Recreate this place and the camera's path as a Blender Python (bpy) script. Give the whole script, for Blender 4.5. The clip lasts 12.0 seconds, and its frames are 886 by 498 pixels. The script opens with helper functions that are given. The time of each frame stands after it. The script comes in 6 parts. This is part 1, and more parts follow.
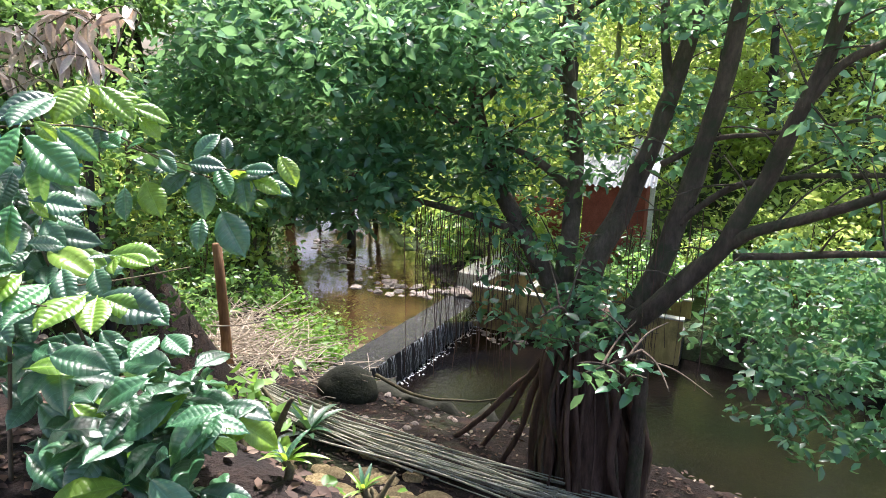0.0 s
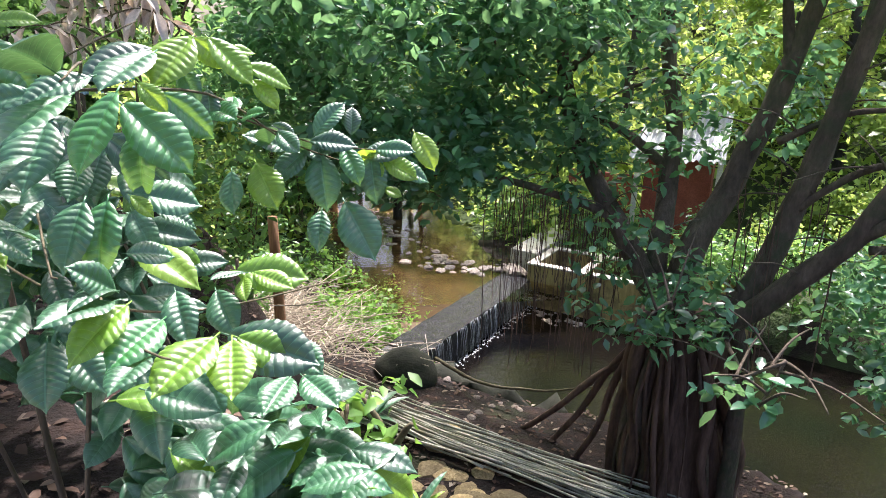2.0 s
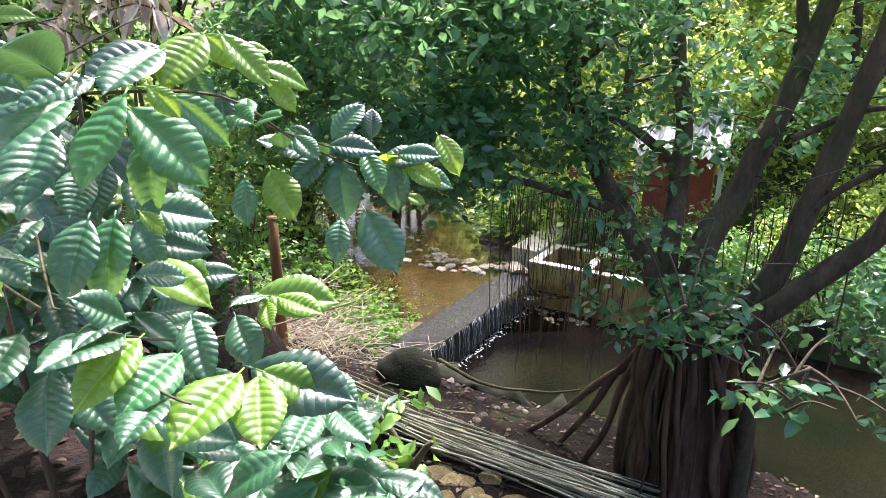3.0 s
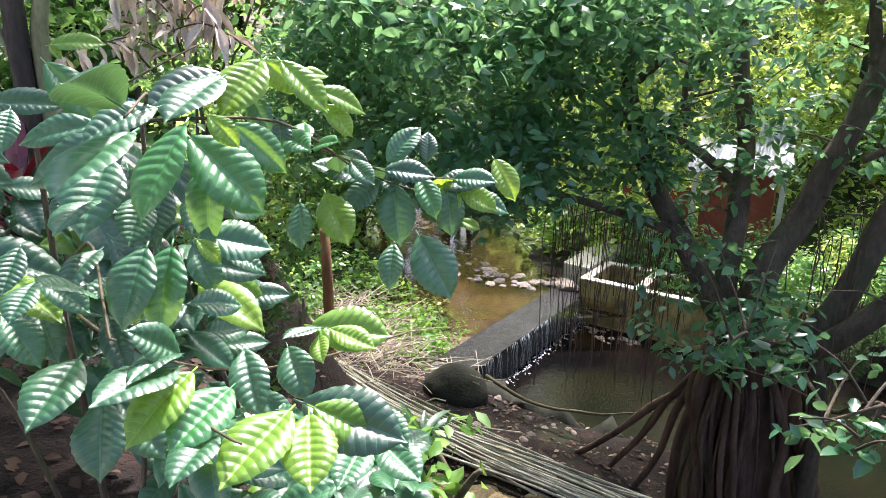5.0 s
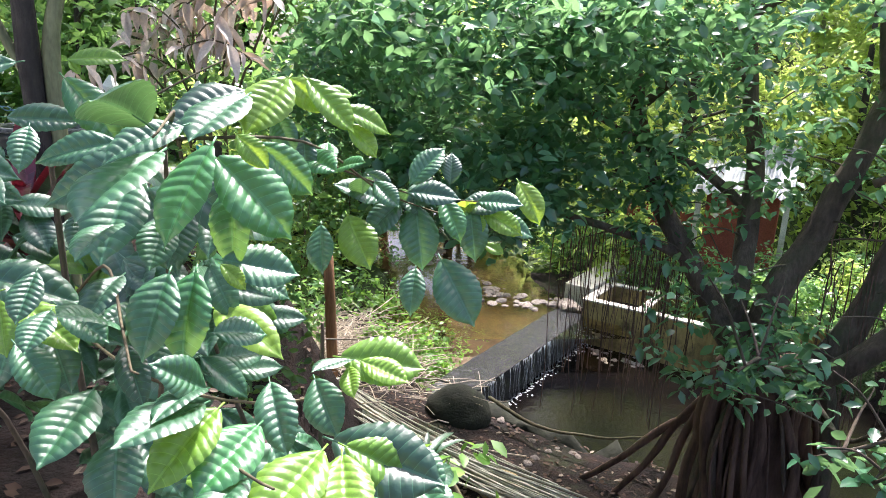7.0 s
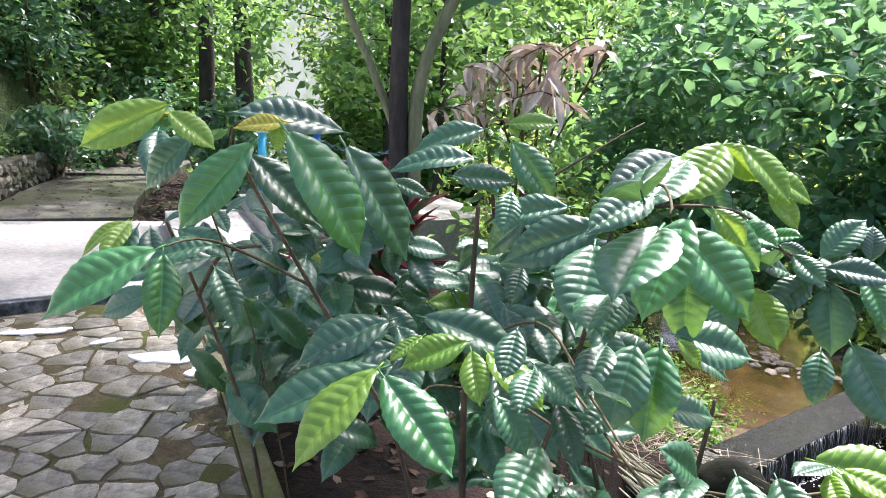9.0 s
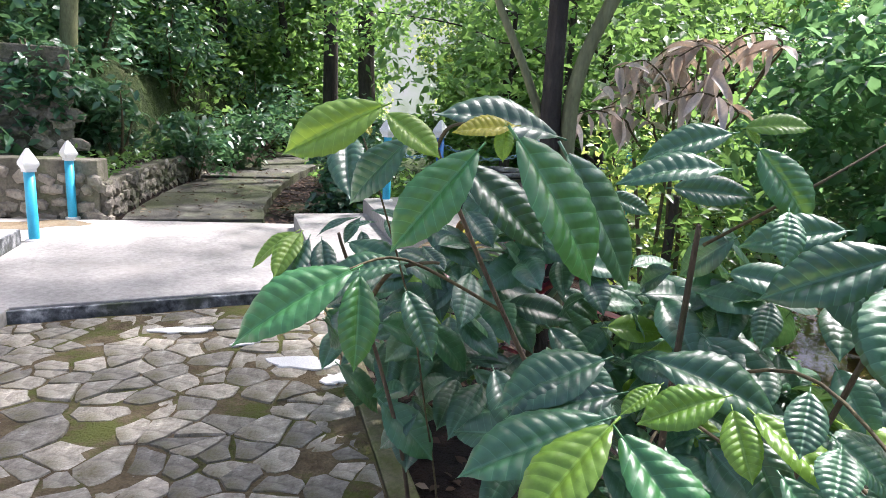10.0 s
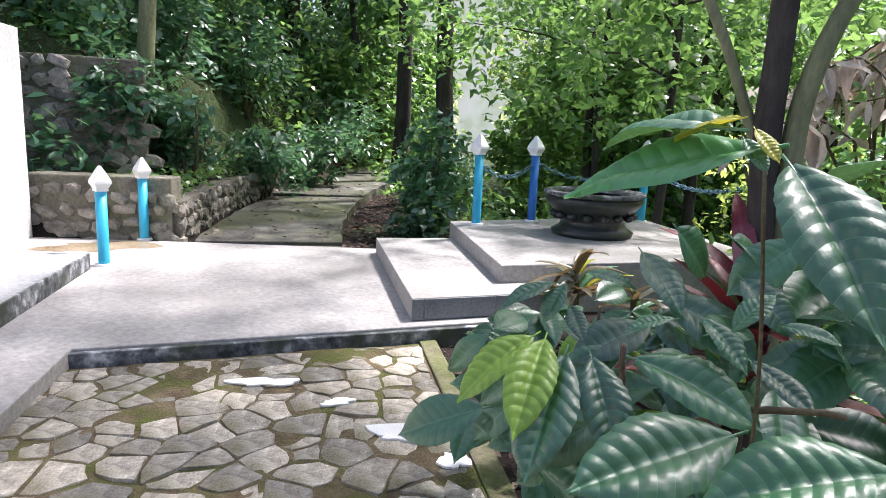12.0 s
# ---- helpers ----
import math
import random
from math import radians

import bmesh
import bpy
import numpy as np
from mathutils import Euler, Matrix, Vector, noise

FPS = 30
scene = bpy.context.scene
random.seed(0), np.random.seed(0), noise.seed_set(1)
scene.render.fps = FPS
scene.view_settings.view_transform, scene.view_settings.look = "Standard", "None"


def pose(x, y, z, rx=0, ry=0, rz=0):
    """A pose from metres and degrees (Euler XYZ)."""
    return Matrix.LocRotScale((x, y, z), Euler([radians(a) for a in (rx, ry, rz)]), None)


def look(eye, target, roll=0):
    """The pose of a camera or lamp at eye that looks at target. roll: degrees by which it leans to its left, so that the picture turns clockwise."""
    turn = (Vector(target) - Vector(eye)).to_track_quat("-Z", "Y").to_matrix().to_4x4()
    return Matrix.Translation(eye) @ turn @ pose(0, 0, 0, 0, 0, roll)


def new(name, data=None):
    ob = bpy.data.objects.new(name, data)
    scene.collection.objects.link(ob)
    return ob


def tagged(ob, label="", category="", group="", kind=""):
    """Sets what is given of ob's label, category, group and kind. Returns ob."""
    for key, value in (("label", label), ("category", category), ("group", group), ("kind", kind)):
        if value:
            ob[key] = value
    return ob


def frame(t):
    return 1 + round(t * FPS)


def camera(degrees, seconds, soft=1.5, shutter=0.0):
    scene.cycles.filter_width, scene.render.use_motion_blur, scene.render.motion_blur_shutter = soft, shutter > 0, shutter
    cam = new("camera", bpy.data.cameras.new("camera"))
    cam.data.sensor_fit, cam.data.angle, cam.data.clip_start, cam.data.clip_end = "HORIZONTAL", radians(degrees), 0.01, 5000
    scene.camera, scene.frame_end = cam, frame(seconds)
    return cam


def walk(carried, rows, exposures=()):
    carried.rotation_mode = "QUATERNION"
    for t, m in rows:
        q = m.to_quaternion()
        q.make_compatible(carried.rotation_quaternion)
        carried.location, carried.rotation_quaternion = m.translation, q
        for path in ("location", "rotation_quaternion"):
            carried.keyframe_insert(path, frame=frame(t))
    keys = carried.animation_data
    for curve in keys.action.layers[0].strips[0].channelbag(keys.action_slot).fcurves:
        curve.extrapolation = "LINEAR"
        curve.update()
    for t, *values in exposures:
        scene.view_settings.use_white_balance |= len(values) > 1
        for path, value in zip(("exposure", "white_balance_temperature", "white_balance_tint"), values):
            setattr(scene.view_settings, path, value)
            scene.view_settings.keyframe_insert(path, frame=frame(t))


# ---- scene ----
cam = camera(67.4, 12.0, soft=0.5)
METRES, EYE, TILT, LEAN, TURN = 2.85, 1.57, -13.6, -1.57, 0.0
ROWS = [
    (0.0, 0.0, 0.0, 0.0, 0.0, 0.0, 0.0),
    (0.5, -0.0256, 0.0456, 0.0017, 1.34, -0.51, -0.58),
    (1.0, -0.0651, 0.108, 0.0156, 2.2, -0.76, -0.75),
    (1.5, -0.1151, 0.1615, 0.0223, 2.66, -1.82, -1.25),
    (2.0, -0.1738, 0.2061, 0.0375, 2.73, -2.63, -1.2),
    (2.5, -0.198, 0.2364, 0.0448, 2.09, -3.13, -0.84),
    (4.5, -0.227, 0.2757, 0.064, 5.67, -1.93, -1.82),
    (5.0, -0.217, 0.2704, 0.0653, 6.64, -2.02, -1.99),
    (5.5, -0.2125, 0.2726, 0.0684, 4.44, -1.59, -1.66),
    (6.0, -0.2221, 0.2856, 0.0661, 1.21, -0.61, -0.85),
    (6.5, -0.2344, 0.2904, 0.0684, 2.92, -0.61, -1.45),
    (8.5, -0.3238, 0.2805, 0.0796, 22.2, 0.61, -6.83),
    (9.0, -0.3801, 0.2598, 0.0795, 27.58, 0.98, -7.87),
    (9.5, -0.428, 0.2556, 0.0773, 32.65, 0.62, -8.79),
    (10.0, -0.4836, 0.282, 0.0818, 36.71, -0.01, -9.48),
    (10.5, -0.5479, 0.3192, 0.0956, 39.47, 0.77, -10.06),
    (11.0, -0.6137, 0.3437, 0.0949, 41.2, 0.6, -10.57),
    (11.5, -0.6962, 0.3701, 0.103, 41.92, 0.5, -10.65),
    (12.0, -0.7744, 0.4067, 0.1066, 41.69, 0.51, -10.44),
]
walk(cam, [(t, pose(0, 0, EYE, TILT, LEAN, TURN) @ pose(METRES * x, METRES * y, METRES * z, 90 + pitch, roll, yaw)) for t, x, y, z, yaw, pitch, roll in ROWS],
     exposures=[(0.0, 1.6, 6150, 21), (6.5, 1.65, 6100, 21), (8.5, 1.6, 6000, 21), (9.5, 1.34, 6050, 21), (10.5, 1.25, 6050, 21), (12.0, 1.25, 6050, 21)])
UA, UB = Vector((-0.8, 0.6, 0)), Vector((0.6, 0.8, 0))  # along the path, and to its right


def P3(a, b, z=0.0):
    return UA * a + UB * b + Vector((0, 0, z))


# ---- world and light ----
SUN_EL, SUN_AZ = 60.0, 12.0  # degrees; azimuth clockwise from +y
world = bpy.data.worlds.new("sky")
scene.world = world
world.use_nodes = True
wn, wl = world.node_tree.nodes, world.node_tree.links
sky = wn.new("ShaderNodeTexSky")
sky.sky_type, sky.sun_disc = "NISHITA", False
sky.sun_elevation, sky.sun_rotation = radians(SUN_EL), radians(SUN_AZ)
sky.air_density, sky.dust_density, sky.ozone_density = 1.0, 5.0, 1.0
wl.new(sky.outputs[0], wn["Background"].inputs[0])
wn["Background"].inputs[1].default_value = 0.12
sun_data = bpy.data.lights.new("sun", "SUN")
sun_data.energy, sun_data.angle, sun_data.color = 4.8, radians(3.5), (1.0, 0.95, 0.86)
sun = new("sun", sun_data)
sd = Vector((math.sin(radians(SUN_AZ)) * math.cos(radians(SUN_EL)), math.cos(radians(SUN_AZ)) * math.cos(radians(SUN_EL)), math.sin(radians(SUN_EL))))
sun.matrix_world = look(sd * 60, (0, 0, 0))


# ---- materials ----
def ramp_of(nt, fac, stops):
    r = nt.nodes.new("ShaderNodeValToRGB")
    while len(r.color_ramp.elements) < len(stops):
        r.color_ramp.elements.new(0.5)
    for e, (p, c) in zip(r.color_ramp.elements, stops):
        e.position, e.color = p, (*c, 1)
    nt.links.new(fac, r.inputs[0])
    return r.outputs[0]


def noise_of(nt, scale, detail=4.0, rough=0.6, stretch=None):
    tc = nt.nodes.new("ShaderNodeTexCoord")
    src = tc.outputs["Object"]
    if stretch:
        mp = nt.nodes.new("ShaderNodeMapping")
        mp.inputs["Scale"].default_value = stretch
        nt.links.new(src, mp.inputs[0])
        src = mp.outputs[0]
    n = nt.nodes.new("ShaderNodeTexNoise")
    n.inputs["Scale"].default_value, n.inputs["Detail"].default_value, n.inputs["Roughness"].default_value = scale, detail, rough
    nt.links.new(src, n.inputs["Vector"])
    return n.outputs["Fac"]


def mix_of(nt, fac, a, b, mode="MIX"):
    m = nt.nodes.new("ShaderNodeMix")
    m.data_type, m.blend_type = "RGBA", mode
    for sock, v in ((m.inputs["Factor"], fac), (m.inputs[6], a), (m.inputs[7], b)):
        if hasattr(v, "links"):
            nt.links.new(v, sock)
        elif isinstance(v, tuple):
            sock.default_value = (*v, 1)
        else:
            sock.default_value = v
    return m.outputs[2]


def base_mat(name, rough=0.8, metal=0.0, spec=0.5):
    m = bpy.data.materials.new(name)
    m.use_nodes = True
    p = m.node_tree.nodes["Principled BSDF"]
    p.inputs["Roughness"].default_value, p.inputs["Metallic"].default_value = rough, metal
    p.inputs["Specular IOR Level"].default_value = spec
    return m, m.node_tree, p


def bump_on(nt, p, fac, strength, dist):
    b = nt.nodes.new("ShaderNodeBump")
    b.inputs["Strength"].default_value, b.inputs["Distance"].default_value = strength, dist
    nt.links.new(fac, b.inputs["Height"])
    nt.links.new(b.outputs[0], p.inputs["Normal"])


def surface(name, stops, scale=4.0, fine=40.0, rough=0.85, bump=0.4, dist=0.02, stain=None, stain_scale=0.7, stain_at=(0.45, 0.65), per=None, stretch=None, metal=0.0, spec=0.4):
    """Two scales of colour variation, a patchy stain over them and a relief."""
    m, nt, p = base_mat(name, rough, metal, spec)
    big, small = noise_of(nt, scale, 5, 0.6, stretch), noise_of(nt, fine, 4, 0.65, stretch)
    col = ramp_of(nt, big, stops)
    grain = ramp_of(nt, small, [(0.3, (0.72, 0.72, 0.72)), (0.7, (1.18, 1.18, 1.18))])
    col = mix_of(nt, 1.0, col, grain, "MULTIPLY")
    if per:
        info = nt.nodes.new("ShaderNodeObjectInfo" if per == "object" else "ShaderNodeNewGeometry")
        shade = ramp_of(nt, info.outputs["Random" if per == "object" else "Random Per Island"], [(0.0, (0.6, 0.6, 0.6)), (0.5, (1.0, 0.98, 0.94)), (1.0, (1.4, 1.36, 1.3))])
        col = mix_of(nt, 1.0, col, shade, "MULTIPLY")
    if stain:
        s = ramp_of(nt, noise_of(nt, stain_scale, 6, 0.7), [(stain_at[0], (0, 0, 0)), (stain_at[1], (1, 1, 1))])
        col = mix_of(nt, s, col, stain)
    nt.links.new(col, p.inputs["Base Color"])
    mixh = nt.nodes.new("ShaderNodeMath")
    mixh.operation = "ADD"
    nt.links.new(big, mixh.inputs[0])
    nt.links.new(small, mixh.inputs[1])
    bump_on(nt, p, mixh.outputs[0], bump, dist)
    return m


def leaf_mat(name, dark, light, young=None, rough=0.4, through_=0.35, trans=(0.35, 0.6, 0.08), per="island", spec=0.5, ribs=False):
    m, nt, p = base_mat(name, rough, 0.0, spec)
    if per == "island":
        rnd = nt.nodes.new("ShaderNodeNewGeometry").outputs["Random Per Island"]
    else:
        rnd = nt.nodes.new("ShaderNodeObjectInfo").outputs["Random"]
    stops = [(0.0, dark), (0.8, light)] + ([(1.0, young)] if young else [])
    col = ramp_of(nt, rnd, stops)
    small = noise_of(nt, 14.0, 4, 0.6)
    col = mix_of(nt, 1.0, col, ramp_of(nt, small, [(0.3, (0.8, 0.8, 0.8)), (0.75, (1.2, 1.2, 1.15))]), "MULTIPLY")
    nt.links.new(col, p.inputs["Base Color"])
    tr = nt.nodes.new("ShaderNodeBsdfTranslucent")
    nt.links.new(mix_of(nt, 0.75, col, trans), tr.inputs[0])
    mx = nt.nodes.new("ShaderNodeMixShader")
    mx.inputs[0].default_value = through_
    nt.links.new(p.outputs[0], mx.inputs[1])
    nt.links.new(tr.outputs[0], mx.inputs[2])
    nt.links.new(mx.outputs[0], nt.nodes["Material Output"].inputs[0])
    if ribs:  # side veins that run forward from the midrib, in the leaf's own length
        tc = nt.nodes.new("ShaderNodeTexCoord")
        sep = nt.nodes.new("ShaderNodeSeparateXYZ")
        nt.links.new(tc.outputs["Object"], sep.inputs[0])

        def calc(op, a, b=0.0):
            n = nt.nodes.new("ShaderNodeMath")
            n.operation = op
            for k, v in enumerate((a, b)):
                if hasattr(v, "links"):
                    nt.links.new(v, n.inputs[k])
                else:
                    n.inputs[k].default_value = v
            return n.outputs[0]

        ax = calc("ABSOLUTE", sep.outputs[0])
        wave = calc("ABSOLUTE", calc("SINE", calc("MULTIPLY", calc("SUBTRACT", sep.outputs[1], calc("MULTIPLY", ax, 0.5)), 31.0)))
        mid = calc("LESS_THAN", ax, 0.011)
        height = calc("SUBTRACT", calc("ADD", calc("MULTIPLY", wave, 1.2), calc("MULTIPLY", noise_of(nt, 11.0, 3, 0.5), 2.0)), calc("MULTIPLY", mid, 1.5))
        bump_on(nt, p, height, 0.28, 0.004)
        vein = calc("LESS_THAN", wave, 0.1)
        veined = mix_of(nt, calc("MULTIPLY", calc("MAXIMUM", vein, mid), 0.28), col, tuple(min(1, c * 2.2 + 0.06) for c in light))
        nt.links.new(veined, p.inputs["Base Color"])
        p.inputs["Coat Weight"].default_value, p.inputs["Coat Roughness"].default_value = 0.5, 0.36
    return m


M = {}
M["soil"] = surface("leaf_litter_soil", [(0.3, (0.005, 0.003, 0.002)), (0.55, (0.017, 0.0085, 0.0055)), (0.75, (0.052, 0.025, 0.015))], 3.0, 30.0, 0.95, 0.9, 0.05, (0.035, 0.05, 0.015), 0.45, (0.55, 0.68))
M["forest_floor"] = surface("mossy_forest_floor", [(0.3, (0.02, 0.035, 0.01)), (0.6, (0.05, 0.08, 0.02)), (0.75, (0.09, 0.13, 0.03))], 2.0, 12.0, 0.95, 1.0, 0.1, (0.05, 0.04, 0.02), 0.5, (0.55, 0.7))
M["concrete"] = surface("pale_concrete", [(0.3, (0.29, 0.278, 0.265)), (0.7, (0.39, 0.378, 0.362))], 1.5, 25.0, 0.75, 0.15, 0.01, (0.3, 0.285, 0.26), 0.6, (0.52, 0.72))
M["kerb"] = surface("weathered_kerb_concrete", [(0.35, (0.03, 0.033, 0.036)), (0.52, (0.14, 0.15, 0.16)), (0.68, (0.5, 0.51, 0.52))], 9.0, 40.0, 0.9, 0.5, 0.015, (0.05, 0.06, 0.04), 2.5, (0.45, 0.6))
M["tile_grey"] = surface("grey_tile", [(0.3, (0.13, 0.14, 0.15)), (0.7, (0.2, 0.21, 0.22))], 3.0, 50.0, 0.5, 0.1, 0.005)
M["slab_grey"] = surface("grey_cement", [(0.3, (0.2, 0.208, 0.215)), (0.7, (0.31, 0.318, 0.325))], 2.0, 30.0, 0.75, 0.2, 0.01, (0.2, 0.2, 0.2), 0.8, (0.5, 0.7))
M["old_slab"] = surface("old_wet_path_concrete", [(0.35, (0.035, 0.033, 0.03)), (0.55, (0.12, 0.115, 0.1)), (0.68, (0.3, 0.29, 0.26))], 3.2, 26.0, 0.55, 0.9, 0.03, (0.07, 0.08, 0.035), 0.8, (0.42, 0.6), stretch=(1, 1, 1))
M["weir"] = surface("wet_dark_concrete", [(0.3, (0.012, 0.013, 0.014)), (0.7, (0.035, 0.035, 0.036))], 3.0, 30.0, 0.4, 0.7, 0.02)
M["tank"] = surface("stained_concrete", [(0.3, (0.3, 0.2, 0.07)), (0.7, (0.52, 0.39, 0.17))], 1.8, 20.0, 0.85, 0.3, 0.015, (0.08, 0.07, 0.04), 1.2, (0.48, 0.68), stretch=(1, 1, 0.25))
# Paler copy of the tank concrete with sunlight put into its colour.
M["tank_top"] = surface("sunlight_tinted_concrete", [(0.3, (0.5, 0.46, 0.38)), (0.7, (0.66, 0.62, 0.54))], 2.0, 30.0, 0.85, 0.3, 0.01, (0.3, 0.27, 0.2), 1.5, (0.5, 0.7))
M["stone"] = surface("flagstone", [(0.28, (0.14, 0.13, 0.108)), (0.45, (0.33, 0.308, 0.262)), (0.58, (0.45, 0.425, 0.366)), (0.66, (0.66, 0.64, 0.585))], 13.0, 70.0, 0.85, 1.0, 0.014, (0.12, 0.11, 0.045), 3.4, (0.5, 0.68), "object")
M["joint"] = surface("mossy_joint_earth", [(0.3, (0.085, 0.062, 0.032)), (0.7, (0.22, 0.17, 0.095))], 7.0, 60.0, 0.95, 1.0, 0.025, (0.1, 0.115, 0.022), 3.0, (0.48, 0.6))
M["rubble"] = surface("mossy_rubble_stone", [(0.25, (0.12, 0.11, 0.095)), (0.7, (0.42, 0.39, 0.34))], 4.0, 25.0, 0.95, 0.9, 0.04, (0.08, 0.1, 0.035), 0.9, (0.5, 0.7), "object")
M["mortar"] = surface("mossy_mortar", [(0.3, (0.1, 0.092, 0.072)), (0.7, (0.26, 0.24, 0.19))], 3.0, 25.0, 0.95, 0.9, 0.04, (0.06, 0.085, 0.025), 0.8, (0.48, 0.68))
M["whitewash"] = surface("whitewashed_plaster", [(0.3, (0.56, 0.56, 0.55)), (0.7, (0.66, 0.66, 0.65))], 2.0, 30.0, 0.85, 0.15, 0.006)
M["blue"] = surface("light_blue_paint", [(0.3, (0.02, 0.33, 0.52)), (0.7, (0.05, 0.45, 0.66))], 6.0, 300.0, 0.4, 0.1, 0.003)
# Shade falling on one chained post is mixed into this darker blue.
M["blue_shaded"] = surface("shaded_blue_paint", [(0.3, (0.015, 0.12, 0.42)), (0.7, (0.03, 0.17, 0.5))], 6.0, 300.0, 0.4, 0.1, 0.003)
M["white"] = surface("white_paint", [(0.3, (0.74, 0.74, 0.73)), (0.7, (0.84, 0.84, 0.82))], 6.0, 400.0, 0.55, 0.1, 0.003)
M["chain"] = surface("blue_grey_painted_steel", [(0.3, (0.1, 0.2, 0.27)), (0.7, (0.2, 0.33, 0.42))], 20.0, 90.0, 0.4, 0.1, 0.002, metal=0.3)
M["basin"] = surface("dark_glazed_stone", [(0.3, (0.012, 0.014, 0.013)), (0.7, (0.05, 0.055, 0.05))], 6.0, 40.0, 0.3, 0.3, 0.006)
M["bark"] = surface("banyan_bark", [(0.25, (0.04, 0.03, 0.02)), (0.7, (0.18, 0.135, 0.095))], 6.0, 40.0, 0.9, 0.9, 0.02, (0.06, 0.075, 0.035), 2.0, (0.5, 0.66), stretch=(1, 1, 0.35))
M["root"] = surface("brown_aerial_root", [(0.3, (0.04, 0.023, 0.015)), (0.7, (0.19, 0.115, 0.08))], 8.0, 40.0, 0.9, 0.6, 0.01, stretch=(1, 1, 0.2))
M["bark_pale"] = surface("pale_green_bark", [(0.3, (0.14, 0.15, 0.07)), (0.7, (0.26, 0.27, 0.14))], 5.0, 40.0, 0.7, 0.4, 0.01, stretch=(1, 1, 0.3))
M["bark_dark"] = surface("dark_bark", [(0.3, (0.016, 0.013, 0.01)), (0.7, (0.08, 0.068, 0.055))], 6.0, 40.0, 0.9, 0.8, 0.02, stretch=(1, 1, 0.3))
M["twig"] = surface("green_brown_twig", [(0.3, (0.06, 0.045, 0.025)), (0.7, (0.14, 0.12, 0.06))], 20.0, 80.0, 0.8, 0.4, 0.004)
M["stake"] = surface("brown_wooden_stake", [(0.3, (0.16, 0.075, 0.035)), (0.7, (0.32, 0.17, 0.085))], 6.0, 50.0, 0.85, 0.5, 0.008, stretch=(1, 1, 0.15))
M["cane"] = surface("dry_bamboo_cane", [(0.3, (0.24, 0.25, 0.18)), (0.7, (0.52, 0.53, 0.43))], 8.0, 60.0, 0.6, 0.3, 0.004, per="object")
M["dry"] = surface("dry_brush", [(0.3, (0.2, 0.16, 0.12)), (0.7, (0.5, 0.44, 0.36))], 8.0, 60.0, 0.9, 0.3, 0.004, per="island")
M["rock"] = surface("river_rock", [(0.3, (0.09, 0.075, 0.065)), (0.7, (0.3, 0.26, 0.23))], 6.0, 40.0, 0.85, 0.6, 0.015, per="object")
M["wet"] = surface("wet_brown_film", [(0.3, (0.2, 0.15, 0.09)), (0.7, (0.33, 0.28, 0.2))], 3.0, 30.0, 0.25, 0.15, 0.004)
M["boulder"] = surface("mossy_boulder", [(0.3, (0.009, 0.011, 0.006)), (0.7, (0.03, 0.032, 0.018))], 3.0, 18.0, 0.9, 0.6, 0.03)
M["red"] = surface("red_paint", [(0.3, (0.24, 0.05, 0.03)), (0.7, (0.38, 0.1, 0.06))], 3.0, 30.0, 0.7, 0.2, 0.006)
M["roof"] = surface("galvanised_sheet", [(0.3, (0.3, 0.32, 0.33)), (0.7, (0.5, 0.52, 0.53))], 2.0, 20.0, 0.5, 0.1, 0.004, (0.3, 0.24, 0.2), 1.5, (0.6, 0.75), metal=0.2)
M["leaf_coffee"] = leaf_mat("coffee_leaf", (0.012, 0.06, 0.03), (0.04, 0.15, 0.062), None, 0.42, 0.14, (0.25, 0.5, 0.12), "object", 0.8, True)
# Lit copy of the coffee leaf: its brighter green stands in for light.
M["leaf_coffee_lit"] = leaf_mat("lit_coffee_leaf", (0.03, 0.17, 0.05), (0.06, 0.25, 0.075), None, 0.4, 0.25, (0.35, 0.6, 0.08), "object", 0.8, True)
M["leaf_coffee_young"] = leaf_mat("young_coffee_leaf", (0.12, 0.27, 0.03), (0.22, 0.38, 0.05), None, 0.35, 0.35, (0.5, 0.7, 0.06), "object", 0.5, True)
M["leaf_yellow"] = leaf_mat("yellowing_leaf", (0.35, 0.36, 0.03), (0.5, 0.45, 0.04), None, 0.4, 0.35, (0.7, 0.65, 0.05), "object", 0.5, True)
M["leaf_banyan"] = leaf_mat("banyan_leaf", (0.018, 0.078, 0.045), (0.062, 0.2, 0.105), (0.24, 0.48, 0.28), 0.22, 0.38, (0.36, 0.66, 0.24), spec=1.0)
# Brighter yellow-green copy of the forest leaf; sunlight is put into its colour.
M["leaf_bright"] = leaf_mat("sunlight_tinted_forest_leaf", (0.08, 0.18, 0.03), (0.19, 0.33, 0.05), (0.42, 0.55, 0.12), 0.36, 0.58, (0.72, 0.85, 0.22), spec=0.7)
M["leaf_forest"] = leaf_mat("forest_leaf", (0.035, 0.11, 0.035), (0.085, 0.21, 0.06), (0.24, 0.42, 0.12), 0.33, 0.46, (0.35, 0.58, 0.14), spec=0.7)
M["leaf_dark"] = leaf_mat("shrub_leaf", (0.024, 0.085, 0.045), (0.055, 0.165, 0.085), (0.14, 0.3, 0.15), 0.32, 0.3, (0.25, 0.48, 0.18), spec=1.0)
M["leaf_grass"] = leaf_mat("creek_weed_leaf", (0.05, 0.13, 0.02), (0.12, 0.26, 0.04), (0.2, 0.36, 0.06), 0.5, 0.35, (0.4, 0.7, 0.1))
M["leaf_dead"] = leaf_mat("dead_palm_leaf", (0.46, 0.38, 0.33), (0.76, 0.67, 0.61), (0.86, 0.79, 0.73), 0.65, 0.2, (0.6, 0.4, 0.25), "object")
